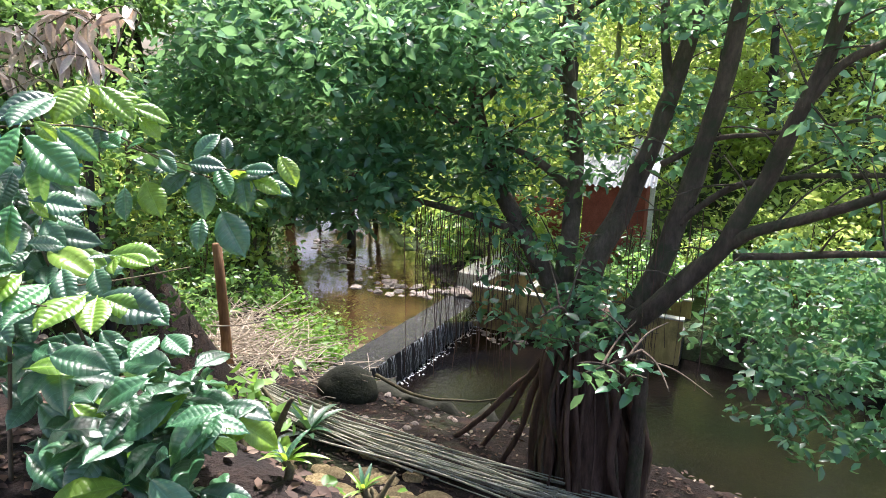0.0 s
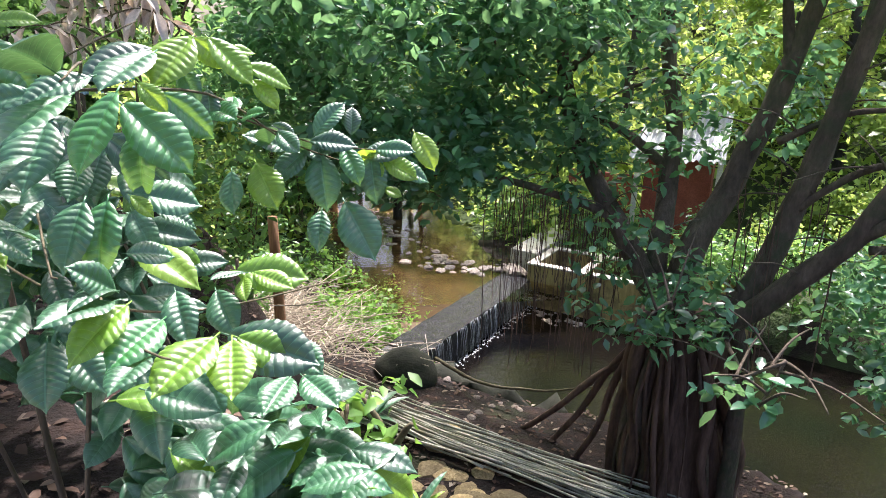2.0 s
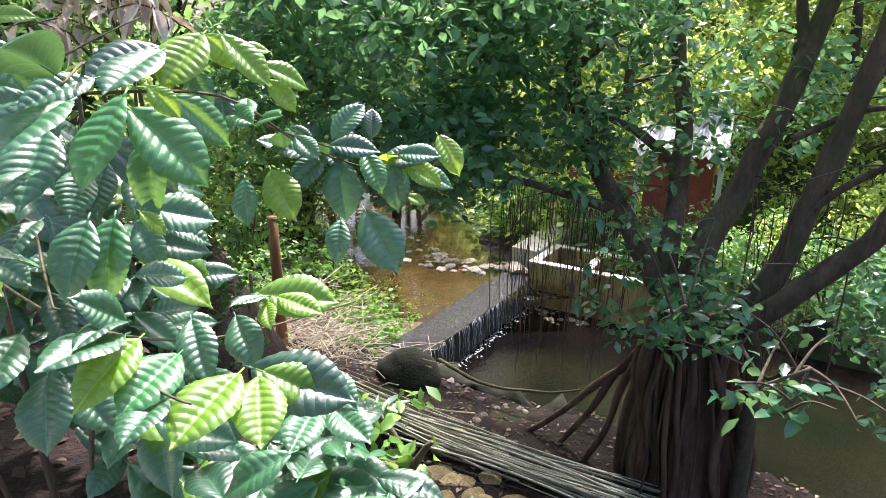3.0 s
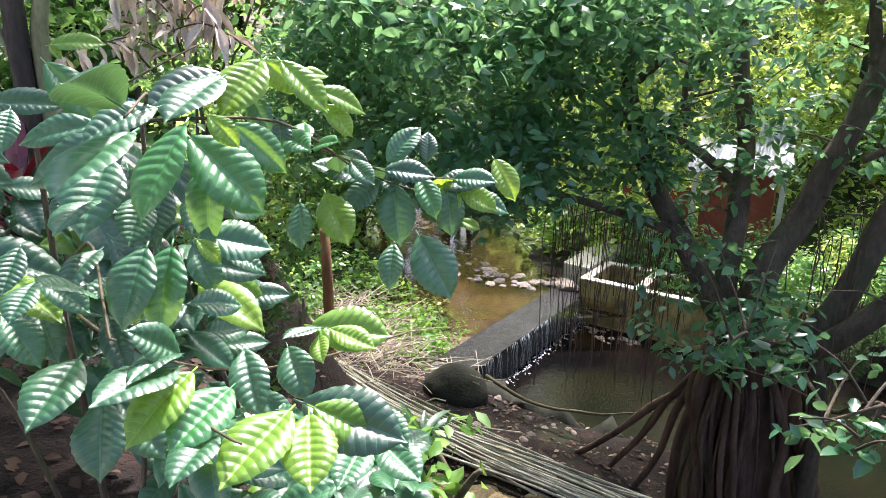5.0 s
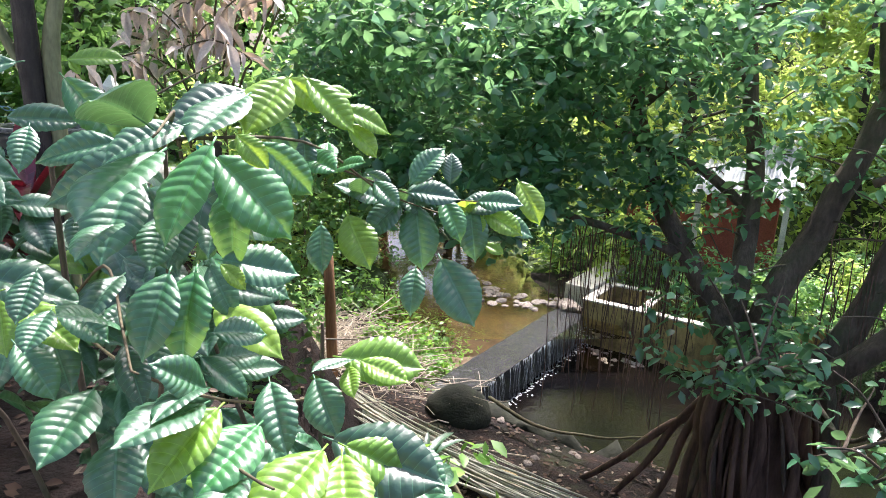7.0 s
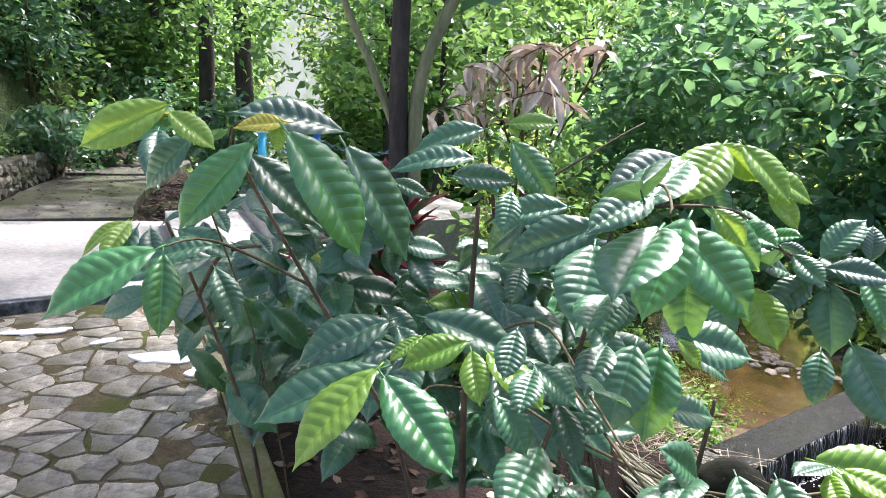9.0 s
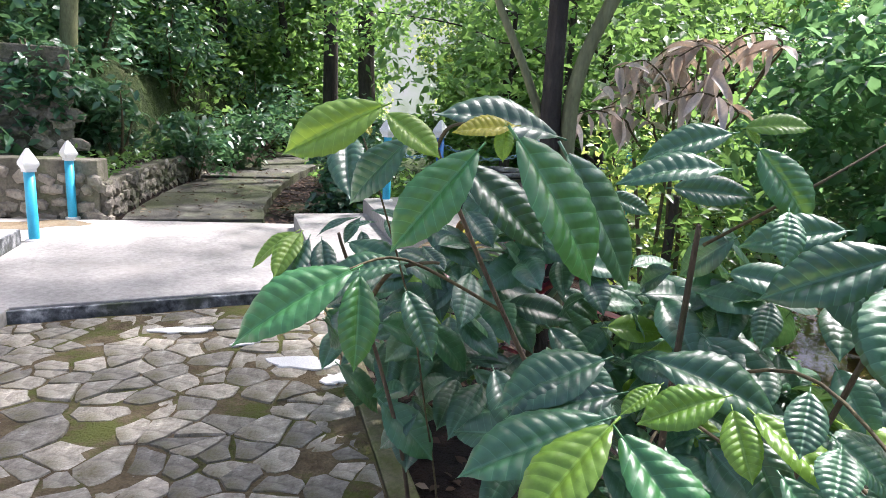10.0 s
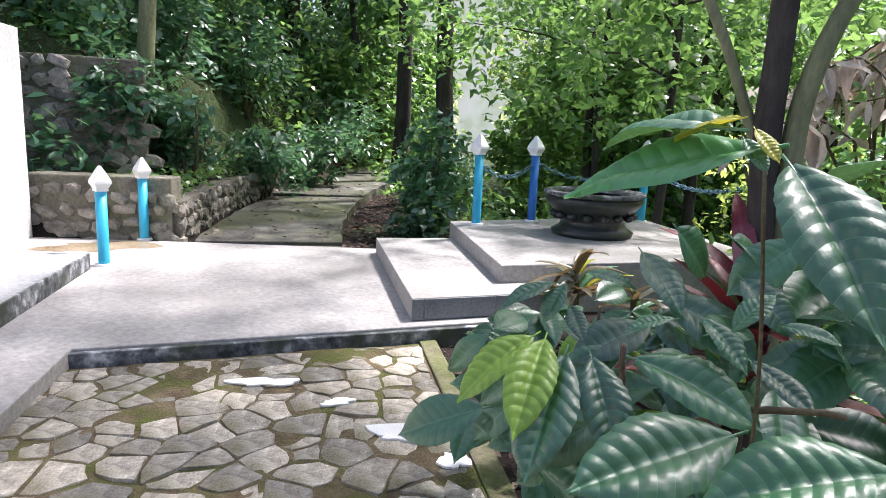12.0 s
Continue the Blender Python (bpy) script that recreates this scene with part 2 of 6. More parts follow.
M["leaf_litter"] = leaf_mat("fallen_leaf", (0.03, 0.016, 0.01), (0.09, 0.05, 0.03), (0.3, 0.25, 0.19), 0.8, 0.05, (0.4, 0.25, 0.1))
M["leaf_red"] = leaf_mat("red_cordyline_leaf", (0.06, 0.006, 0.012), (0.17, 0.013, 0.026), None, 0.4, 0.15, (0.6, 0.03, 0.05), "object", 0.5, True)
M["leaf_purple"] = leaf_mat("purple_green_strap_leaf", (0.05, 0.03, 0.025), (0.1, 0.1, 0.05), None, 0.4, 0.2, (0.4, 0.25, 0.1), "object", 0.5, True)


def water_mat(name, tint, rough, scale, strength, dist=0.02, spec=0.5):
    m, nt, p = base_mat(name, rough, 0.0, spec)
    p.inputs["Base Color"].default_value = (*tint, 1)
    p.inputs["Transmission Weight"].default_value, p.inputs["IOR"].default_value = 1.0, 1.33
    bump_on(nt, p, noise_of(nt, scale, 3, 0.5), strength, dist)
    return m


M["water"] = water_mat("shallow_brown_water", (0.85, 0.68, 0.42), 0.04, 5.0, 0.2, 0.02, 0.3)
M["creek_bed"] = surface("sandy_brown_creek_bed", [(0.3, (0.05, 0.033, 0.018)), (0.7, (0.14, 0.096, 0.052))], 2.5, 14.0, 0.9, 0.6, 0.03)
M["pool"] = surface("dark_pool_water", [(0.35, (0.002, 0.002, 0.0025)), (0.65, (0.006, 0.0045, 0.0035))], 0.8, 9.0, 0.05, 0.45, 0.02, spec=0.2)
M["film"] = surface("thin_rippled_water_on_concrete", [(0.3, (0.012, 0.013, 0.014)), (0.7, (0.04, 0.04, 0.042))], 9.0, 34.0, 0.16, 1.0, 0.03, spec=0.16)
M["foam"] = surface("white_water", [(0.3, (0.2, 0.21, 0.23)), (0.7, (0.55, 0.57, 0.6))], 15.0, 60.0, 0.3, 0.3, 0.01)


# ---- mesh helpers ----
def mesh_ob(name, verts, faces, material, parent=None, smooth=False, label=""):
    me = bpy.data.meshes.new(name)
    me.from_pydata([tuple(v) for v in verts], [], [tuple(f) for f in faces])
    me.materials.append(material)
    if smooth:
        me.polygons.foreach_set("use_smooth", [True] * len(me.polygons))
    me.update()
    ob = new(name, me)
    ob.parent = parent
    return tagged(ob, label) if label else ob


def part(name, bm, material, parent, label="", smooth=False):
    me = bpy.data.meshes.new(name)
    bm.to_mesh(me)
    bm.free()
    me.materials.append(material)
    if smooth:
        me.polygons.foreach_set("use_smooth", [True] * len(me.polygons))
    ob = new(name, me)
    ob.parent = parent
    return tagged(ob, label) if label else ob


def empty(name, place, label, category, group="", kind=""):
    ob = new(name)
    ob.empty_display_size = 0.1
    ob.matrix_basis = Matrix.Translation(place)
    return tagged(ob, label, category, group, kind)


def prism(points, z0, z1, bevel=0.0):
    """A bmesh block over a plan outline."""
    bm = bmesh.new()
    lo = [bm.verts.new((p[0], p[1], z0)) for p in points]
    hi = [bm.verts.new((p[0], p[1], z1)) for p in points]
    n = len(points)
    bm.faces.new(lo[::-1])
    bm.faces.new(hi)
    for i in range(n):
        bm.faces.new((lo[i], lo[(i + 1) % n], hi[(i + 1) % n], hi[i]))
    bmesh.ops.recalc_face_normals(bm, faces=bm.faces)
    if bevel:
        bmesh.ops.bevel(bm, geom=list(bm.edges), offset=bevel, segments=2, affect="EDGES", profile=0.5)
    return bm


def tube(points, radii, seg=8, rough=0.0, cap=True):
    """Vertices and faces of a tapered tube along points."""
    pts = [Vector(p) for p in points]
    vs, fs = [], []
    side = None
    for i, p in enumerate(pts):
        d = (pts[min(i + 1, len(pts) - 1)] - pts[max(i - 1, 0)]).normalized()
        if side is None:
            side = d.orthogonal().normalized()
        side = (side - d * side.dot(d)).normalized()
        up = d.cross(side)
        for k in range(seg):
            an = 2 * math.pi * k / seg
            r = radii[i] * (1 + rough * (noise.noise(p * 3.1 + Vector((math.cos(an), math.sin(an), 0)) * 1.3)))
            vs.append(p + (side * math.cos(an) + up * math.sin(an)) * r)
    for i in range(len(pts) - 1):
        for k in range(seg):
            a, b = i * seg + k, i * seg + (k + 1) % seg
            fs.append((a, b, b + seg, a + seg))
    if cap:
        fs.append(tuple(range(seg))[::-1])
        fs.append(tuple(range((len(pts) - 1) * seg, len(pts) * seg)))
    return vs, fs


def curve_pts(points, n=6, jitter=0.0):
    """A smooth line through the points."""
    p = [Vector(q) for q in points]
    out = []
    for i in range(len(p) - 1):
        p0, p1, p2, p3 = p[max(i - 1, 0)], p[i], p[i + 1], p[min(i + 2, len(p) - 1)]
        for k in range(n):
            t = k / n
            q = 0.5 * ((2 * p1) + (p2 - p0) * t + (2 * p0 - 5 * p1 + 4 * p2 - p3) * t * t + (3 * p1 - p0 - 3 * p2 + p3) * t ** 3)
            if jitter:
                q = q + noise.noise_vector(q * 2.3) * jitter
            out.append(q)
    out.append(p[-1])
    return out


def merge(chunks):
    vs, fs = [], []
    for v, f in chunks:
        o = len(vs)
        vs.extend(v)
        fs.extend(tuple(i + o for i in g) for g in f)
    return vs, fs


def lathe(profile, seg=24):
    vs, fs = [], []
    for r, z in profile:
        for k in range(seg):
            an = 2 * math.pi * k / seg
            vs.append((r * math.cos(an), r * math.sin(an), z))
    for i in range(len(profile) - 1):
        for k in range(seg):
            a, b = i * seg + k, i * seg + (k + 1) % seg
            fs.append((a, b, b + seg, a + seg))
    fs.append(tuple(range(seg))[::-1])
    fs.append(tuple(range((len(profile) - 1) * seg, len(profile) * seg)))
    return vs, fs


LEAF_V = np.array([(0, 0, 0), (-0.26, 0.42, 0.05), (0, 0.45, -0.02), (0.26, 0.42, 0.05), (-0.17, 0.78, 0.0), (0.17, 0.78, 0.0), (0, 1.0, -0.12)])
LEAF_F = np.array([(0, 2, 1), (0, 3, 2), (1, 2, 4), (2, 3, 5), (4, 2, 6), (2, 5, 6)])
BLADE_V = np.array([(0, 0, 0), (-0.09, 0.4, 0.03), (0, 0.42, 0.0), (0.09, 0.4, 0.03), (-0.06, 0.75, 0.0), (0.06, 0.75, 0.0), (0, 1.0, -0.2)])
FAR_V = np.array([(0, 0, 0), (-0.25, 0.5, 0.05), (0.25, 0.5, 0.05), (0, 1.0, -0.12)])
FAR_F = np.array([(0, 2, 1), (1, 2, 3)])
rng = np.random.default_rng(5)


def leaves(places, size, facing=None, droop=(-1.0, 0.5), shape=LEAF_V, var=0.35, roll=0.7):
    """Vertices and triangles of one leaf at each place; facing: yaw of each, else at random."""
    n = len(places)
    yaw = rng.uniform(0, 2 * math.pi, n) if facing is None else facing + rng.normal(0, 0.6, n)
    pit = rng.uniform(droop[0], droop[1], n)
    rol = rng.normal(0, roll, n)
    s = size * (1 + rng.uniform(-var, var, n))
    v = shape[None] * s[:, None, None]
    cr, sr, cp, sp, cy, sy = np.cos(rol), np.sin(rol), np.cos(pit), np.sin(pit), np.cos(yaw), np.sin(yaw)
    x, y, z = v[..., 0], v[..., 1], v[..., 2]
    x, z = x * cr[:, None] + z * sr[:, None], -x * sr[:, None] + z * cr[:, None]
    y, z = y * cp[:, None] - z * sp[:, None], y * sp[:, None] + z * cp[:, None]
    x, y = x * cy[:, None] - y * sy[:, None], x * sy[:, None] + y * cy[:, None]
    w = np.stack([x, y, z], -1) + np.asarray(places)[:, None, :]
    f = (FAR_F if len(shape) == 4 else LEAF_F)[None] + (np.arange(n) * len(shape))[:, None, None]
    return w.reshape(-1, 3), f.reshape(-1, 3)


def leaf_mesh(name, v, f, material, parent=None):
    me = bpy.data.meshes.new(name)
    me.vertices.add(len(v))
    me.vertices.foreach_set("co", np.ascontiguousarray(v, dtype=np.float32).ravel())
    me.loops.add(len(f) * 3)
    me.loops.foreach_set("vertex_index", np.ascontiguousarray(f, dtype=np.int32).ravel())
    me.polygons.add(len(f))
    me.polygons.foreach_set("loop_start", np.arange(0, len(f) * 3, 3, dtype=np.int32))
    me.polygons.foreach_set("loop_total", np.full(len(f), 3, dtype=np.int32))
    me.update(calc_edges=True)
    me.materials.append(material)
    ob = new(name, me)
    ob.parent = parent
    return ob


def blob_points(centre, radius, n, shell=0.55):
    """Uneven points in an ellipsoid, thicker towards its outside, gathered in sprigs."""
    m = max(1, n // 7)
    d = rng.normal(size=(m, 3))
    d /= np.linalg.norm(d, axis=1)[:, None]
    lump = np.array([noise.noise(Vector(q) * 1.9 + Vector(centre)) for q in d])
    r = (shell + (1 - shell) * rng.random(m) ** 0.6) * (1 + 0.35 * lump)
    c = np.asarray(centre) + d * r[:, None] * np.asarray(radius)
    pts = np.repeat(c, 7, axis=0) + rng.normal(0, 1, (m * 7, 3)) * np.array((0.1, 0.1, 0.07)) * (0.5 + 0.5 * np.mean(radius))
    return pts


def grow_crown(blobs, size, shape=LEAF_V, droop=(-1.0, 0.4)):
    """blobs: centre, radius, number of leaves."""
    vs, fs, o = [], [], 0
    for c, r, n in blobs:
        v, f = leaves(blob_points(c, r, n), size, None, droop, shape)
        vs.append(v)
        fs.append(f + o)
        o += len(v)
    return np.concatenate(vs), np.concatenate(fs)


def smooth(e0, e1, x):
    t = min(1.0, max(0.0, (x - e0) / (e1 - e0)))
    return t * t * (3 - 2 * t)


def line_dist(x, y, pts):
    best = 1e9
    for (x0, y0), (x1, y1) in zip(pts, pts[1:]):
        dx, dy = x1 - x0, y1 - y0
        t = min(1, max(0, ((x - x0) * dx + (y - y0) * dy) / (dx * dx + dy * dy)))
        best = min(best, math.hypot(x - x0 - t * dx, y - y0 - t * dy))
    return best


# ---- the ground: path terrace, bank, creek valley, hills ----
UP_LINE = [(-0.1, 12.1), (-1.3, 14.6), (-2.6, 17.5), (-3.6, 22), (-5.5, 34)]
DOWN_LINE = [(0.65, 11.85), (2.4, 11.15), (5.2, 9.4), (9.5, 7.4), (22, 2)]
WATER_UP, WATER_DOWN = -3.04, -3.6


def path_left(a):
    return -1.9 + 1.7 * min(1.12, max(0.0, (a - 10) / 9)) ** 2


def ground(x, y):
    a, b = -0.8 * x + 0.6 * y, 0.6 * x + 0.8 * y
    z = -0.05
    b0 = 1.5 + 2.1 * smooth(5.7, 7.3, a) - 1.6 * smooth(11, 14, a)
    wide = 2.2 - 1.3 * smooth(6.9, 7.7, a) + 1.3 * smooth(11, 14, a)
    z -= 2.65 * smooth(b0, b0 + wide, b) * (1 - 0.75 * smooth(16, 26, a))
    z -= 0.3 * smooth(5.0, 7.0, b)
    z += 0.5 * max(0.0, b - 17.5 - 0.5 * max(0, a - 6)) * smooth(-30, -5, a)
    d = path_left(a) - b
    hill = 0.62 * smooth(0.0, 0.2, d) + (1.5 * smooth(0.9, 1.4, d) + 0.6 * max(0.0, d - 1.4)) * smooth(11.75, 12.15, a)
    z += hill * smooth(10.45, 10.75, a)
    z = min(z, 15.0)
    rough = noise.noise(Vector((x * 0.7, y * 0.7, 0))) * 0.12 + noise.noise(Vector((x * 3, y * 3, 3))) * 0.035
    far = smooth(0.6, 2.0, b) + smooth(10.5, 11, a) * smooth(0.2, 0.8, d)
    z += rough * min(1, far)
    up = line_dist(x, y, UP_LINE) - (2.35 if y < 13.2 else 2.35 - 0.9 * smooth(13.2, 15.5, y))
    down = line_dist(x, y, DOWN_LINE) - 2.45
    weir_side = (x + 0.15) * 0.891 - (y - 12.2) * 0.453
    if weir_side < 0:
        z = min(z, z + (-3.32 - z) * smooth(0.45, -0.25, up))
    else:
        z = min(z, z + (-4.1 - z) * smooth(0.4, -0.2, down))
    return z


def axis(lo, hi, step, out):
    mid = list(np.arange(lo, hi + 1e-6, step))
    grow, left, right = step, [], []
    q, r = lo, hi
    while r < out:
        grow *= 1.28
        q, r = q - grow, r + grow
        left.append(q)
        right.append(r)
    return left[::-1] + mid + right


def build_ground():
    xs, ys = axis(-16, 9, 0.19, 3000), axis(-3, 22, 0.19, 3000)
    vs = [(x, y, ground(x, y)) for y in ys for x in xs]
    n = len(xs)
    fs = [(j * n + i, j * n + i + 1, (j + 1) * n + i + 1, (j + 1) * n + i) for j in range(len(ys) - 1) for i in range(n - 1)]
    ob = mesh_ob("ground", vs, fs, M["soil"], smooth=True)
    ob.data.materials.append(M["forest_floor"])
    ob.data.materials.append(M["creek_bed"])
    for p in ob.data.polygons:
        x, y, _ = p.center
        a, b = -0.8 * x + 0.6 * y, 0.6 * x + 0.8 * y
        wob = noise.noise(Vector((x * 0.5, y * 0.5, 2))) * 0.8
        if b + wob > 13.5 or (a > 11.2 and path_left(a) - b > 0.5 + wob) or (a + wob > 11 and b > 1.6) or a > 26:
            p.material_index = 1
        if p.center.z < -3.12 and (x + 0.15) * 0.891 - (y - 12.2) * 0.453 < 0 and y < 22:
            p.material_index = 2
    tagged(ob, "brown leaf-littered earth sloping down to a creek", "ground", kind="structure")


build_ground()


def ribbon(name, pts, half, z, material, label, clip=None):
    pts = curve_pts([(x, y, z) for x, y in pts], 8)
    vs, fs = [], []
    for i, p in enumerate(pts):
        d = (pts[min(i + 1, len(pts) - 1)] - pts[max(i - 1, 0)]).normalized()
        s = Vector((d.y, -d.x, 0))
        for k in range(9):
            vs.append(p + s * half * (k / 4 - 1))
    for i in range(len(pts) - 1):
        for k in range(8):
            fs.append((i * 9 + k, i * 9 + k + 1, i * 9 + 10 + k, i * 9 + 9 + k))
    ob = mesh_ob(name, vs, fs, material, smooth=True)
    return tagged(ob, label, "water", kind="structure")


W1, W2 = Vector((-1.19, 10.13, 0)), Vector((0.9, 14.27, 0))  # front edge of the weir's crest
WD = (W2 - W1).normalized()
WN = Vector((WD.y, -WD.x, 0))  # downstream
def wp(s, n):
    """A plan point of the weir: metres along its crest and downstream of its front edge."""
    q = W1 + WD * s + WN * n
    return (q.x, q.y)


def build_creek():
    mid = W1.lerp(W2, 0.5) - WN * 0.04
    first = mid - WN * 0.62
    ribbon("water", [(first.x, first.y)] + UP_LINE[1:], 2.45, WATER_UP, M["water"], "shallow brown creek water above the weir")
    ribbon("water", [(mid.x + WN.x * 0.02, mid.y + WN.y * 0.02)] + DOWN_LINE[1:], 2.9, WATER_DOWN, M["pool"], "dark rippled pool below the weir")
    weir = empty("weir", (*wp(2.3, -0.3), -3.06), "low dark wet concrete weir across the creek", "weir", kind="structure")
    inv = Matrix.Translation(-weir.matrix_basis.translation)
    bm = prism([wp(-0.6, 0), wp(4.7, 0), wp(4.7, -0.68), wp(-0.6, -0.68)], -4.3, -3.06, 0.02)
    bm.transform(inv)
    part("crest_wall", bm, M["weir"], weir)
    rnd = random.Random(3)
    film = []
    v = [Vector((*wp(s, n), -3.035 + 0.006 * math.sin(s * 9 + n * 5))) for s in np.linspace(0.1, 4.55, 30) for n in (-0.68, -0.45, -0.2, 0.02)]
    f = [(i * 4 + k, i * 4 + k + 1, i * 4 + 5 + k, i * 4 + 4 + k) for i in range(29) for k in range(3)]
    ob = mesh_ob("water_film", [inv @ q for q in v], f, M["film"], weir, True, "thin rippling sheet of water")
    for i in range(105):
        s = rnd.uniform(0.15, 4.5)
        w, top = rnd.uniform(0.002, 0.008), -3.04
        pts = [Vector((*wp(s + rnd.uniform(-0.02, 0.02) * k, 0.015 + 0.05 * math.sqrt(k / 4) + rnd.uniform(0, 0.02)), top - 0.57 * (k / 4) ** 1.4)) for k in range(5)]
        film.append(tube(pts, [w * q for q in (1, 0.8, 0.7, 0.6, 0.5)], 5))
    vs, fs = merge(film)
    tagged(mesh_ob("water_strands", [inv @ q for q in vs], fs, M["foam"], weir, True, "falling strands of white water"), kind="stuff")
    foam = []
    for i in range(240):
        s = rnd.uniform(0.2, 4.5)
        q = Vector((*wp(s, 0.05 + abs(rnd.gauss(0, 0.09))), WATER_DOWN + 0.005))
        r = rnd.uniform(0.008, 0.024)
        foam.append(([q + Vector((r, 0, 0)), q + Vector((0, r, 0)), q + Vector((-r, 0, 0)), q + Vector((0, -r, 0)), q + Vector((0, 0, r * 0.8))], [(0, 1, 4), (1, 2, 4), (2, 3, 4), (3, 0, 4)]))
    vs, fs = merge(foam)
    tagged(mesh_ob("foam", [inv @ q for q in vs], fs, M["foam"], weir, True, "white foam where the water lands"), kind="stuff")


build_creek()


def build_tank():
    """A concrete settling tank with open chambers beside the weir."""
    e1, e2 = WN, WD
    c = W2 + WD * -0.02
    top = -2.68
    tank = empty("concrete_tank", (c.x, c.y, -3.6), "stained concrete settling tank with two open chambers", "tank")
    inv = Matrix.Translation(-tank.matrix_basis.translation)

    def block(name, u0, u1, v0, v1, z0, z1, m, label=""):
        pts = [c + e1 * u + e2 * v for u, v in ((u0, v0), (u1, v0), (u1, v1), (u0, v1))]
        bm = prism([(p.x, p.y) for p in pts], z0, z1, 0.012)
        bm.transform(inv)
        part(name, bm, m, tank, label)

    block("wall", -0.05, 4.4, -0.16, 0.0, -4.2, top, M["tank"], "yellow-stained front wall")
    block("wall", -0.05, 4.4, 1.25, 1.41, -4.2, top, M["tank"])
    block("wall", -0.05, 0.1, 0.002, 1.248, -4.2, top, M["tank"])
    block("divider", 1.05, 1.2, 0.002, 1.248, -4.2, top - 0.004, M["tank"])
    block("divider", 2.5, 2.65, 0.002, 1.248, -4.2, top - 0.004, M["tank"])
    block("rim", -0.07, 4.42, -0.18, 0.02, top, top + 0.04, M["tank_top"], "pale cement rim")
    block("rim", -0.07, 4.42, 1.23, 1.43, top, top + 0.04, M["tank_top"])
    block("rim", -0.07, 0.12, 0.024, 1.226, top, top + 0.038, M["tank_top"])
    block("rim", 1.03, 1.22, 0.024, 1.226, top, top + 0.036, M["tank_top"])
    block("floor_slab", 0.1, 4.4, 0.002, 1.248, -4.2, -3.05, M["weir"])
    slab = empty("concrete_slab", (c.x, c.y, -2.7), "concrete slab beside the tank, sunlight put into its pale colour", "slab")
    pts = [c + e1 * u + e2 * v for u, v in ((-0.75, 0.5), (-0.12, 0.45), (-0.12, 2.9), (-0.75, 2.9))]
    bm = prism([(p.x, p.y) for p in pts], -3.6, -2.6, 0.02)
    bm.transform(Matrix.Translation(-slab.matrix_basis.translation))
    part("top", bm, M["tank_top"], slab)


build_tank()


def build_terrace():
    outline = [P3(6.65, -1.83), P3(7.18, 1.35), P3(9.92, 1.35), P3(9.95, 0.3), P3(10.28, -1.9), P3(10.48, -3.5), P3(-3.0, -3.5), P3(-3.0, -1.86)]
    ob = part("pavement", prism([(p.x, p.y) for p in outline], -0.3, 0.1, 0.008), M["concrete"], None)
    tagged(ob, "pale smooth concrete walkway beside the paving", "walkway", kind="structure")
    k = [P3(6.64, -1.84), P3(7.17, 1.36), P3(7.12, 1.37), P3(6.585, -1.89)]
    ob = part("kerb_trim", prism([(p.x, p.y) for p in k], -0.25, 0.085, 0.006), M["kerb"], None)
    tagged(ob, "blackened weathered concrete kerb face", "kerb", kind="structure")
    k = [P3(6.585, -1.89), P3(6.585, -1.845), P3(-3.0, -1.845), P3(-3.0, -1.89)]
    ob = part("kerb_trim", prism([(p.x, p.y) for p in k], -0.25, 0.085, 0.006), M["kerb"], None)
    tagged(ob, "blackened weathered concrete kerb face", "kerb", kind="structure")
    # grey raised platform by the wall
    o = [P3(8.85, -2.42), P3(8.85, -3.498), P3(-3, -3.498), P3(-3, -2.42)]
    ob = part("platform", prism([(p.x, p.y) for p in o], 0.1, 0.25, 0.008), M["slab_grey"], None)
    tagged(ob, "low grey cement platform along the white wall", "platform", kind="structure")
    ob = part("platform_edge_trim", prism([(p.x, p.y) for p in (P3(8.86, -2.42), P3(8.86, -2.4), P3(-3, -2.4), P3(-3, -2.42))], 0.1, 0.247, 0.004), M["kerb"], None)
    tagged(ob, "dark worn edge of the grey platform", "kerb", kind="structure")
    o = [P3(10.5, -3.5), P3(10.5, -3.7), P3(2.0, -3.7), P3(2.0, -3.5)]
    ob = part("wall_west", prism([(p.x, p.y) for p in o], -0.2, 2.34, 0.01), M["whitewash"], None)
    tagged(ob, "plain whitewashed wall end", "wall", kind="structure")
    # step and raised platform with the posts
    o = [P3(7.14, 0.31), P3(7.34, 1.6), P3(9.75, 1.6), P3(9.7, 0.26)]
    st = empty("step", P3(8.2, 0.9, 0.1), "broad concrete step with grey tiled riser", "step", kind="structure")
    bm = prism([(p.x, p.y) for p in o], 0.1, 0.27, 0.006)
    bm.transform(Matrix.Translation(-st.matrix_basis.translation))
    part("tread", bm, M["concrete"], st)
    d = (o[1] - o[0]).normalized()
    n = Vector((-d.y, d.x, 0))
    if n.dot(UA) > 0:
        n = -n
    for u0, u1 in ((0.0, 0.085), (0.095, 0.66), (0.67, 1.26)):
        q = [o[0] + d * u0, o[0] + d * u1, o[0] + d * u1 + n * 0.014, o[0] + d * u0 + n * 0.014]
        bm = prism([(p.x, p.y) for p in q], 0.105, 0.262, 0.003)
        bm.transform(Matrix.Translation(-st.matrix_basis.translation))
        part("tile", bm, M["tile_grey"], st)
    o = [P3(7.6, 1.1), P3(7.92, 3.8), P3(10.75, 3.8), P3(10.0, 1.14)]
    ob = part("raised_platform", prism([(p.x, p.y) for p in o], -2.9, 0.42, 0.01), M["concrete"], None)
    tagged(ob, "raised pale concrete platform with chained posts", "platform", kind="structure")


build_terrace()


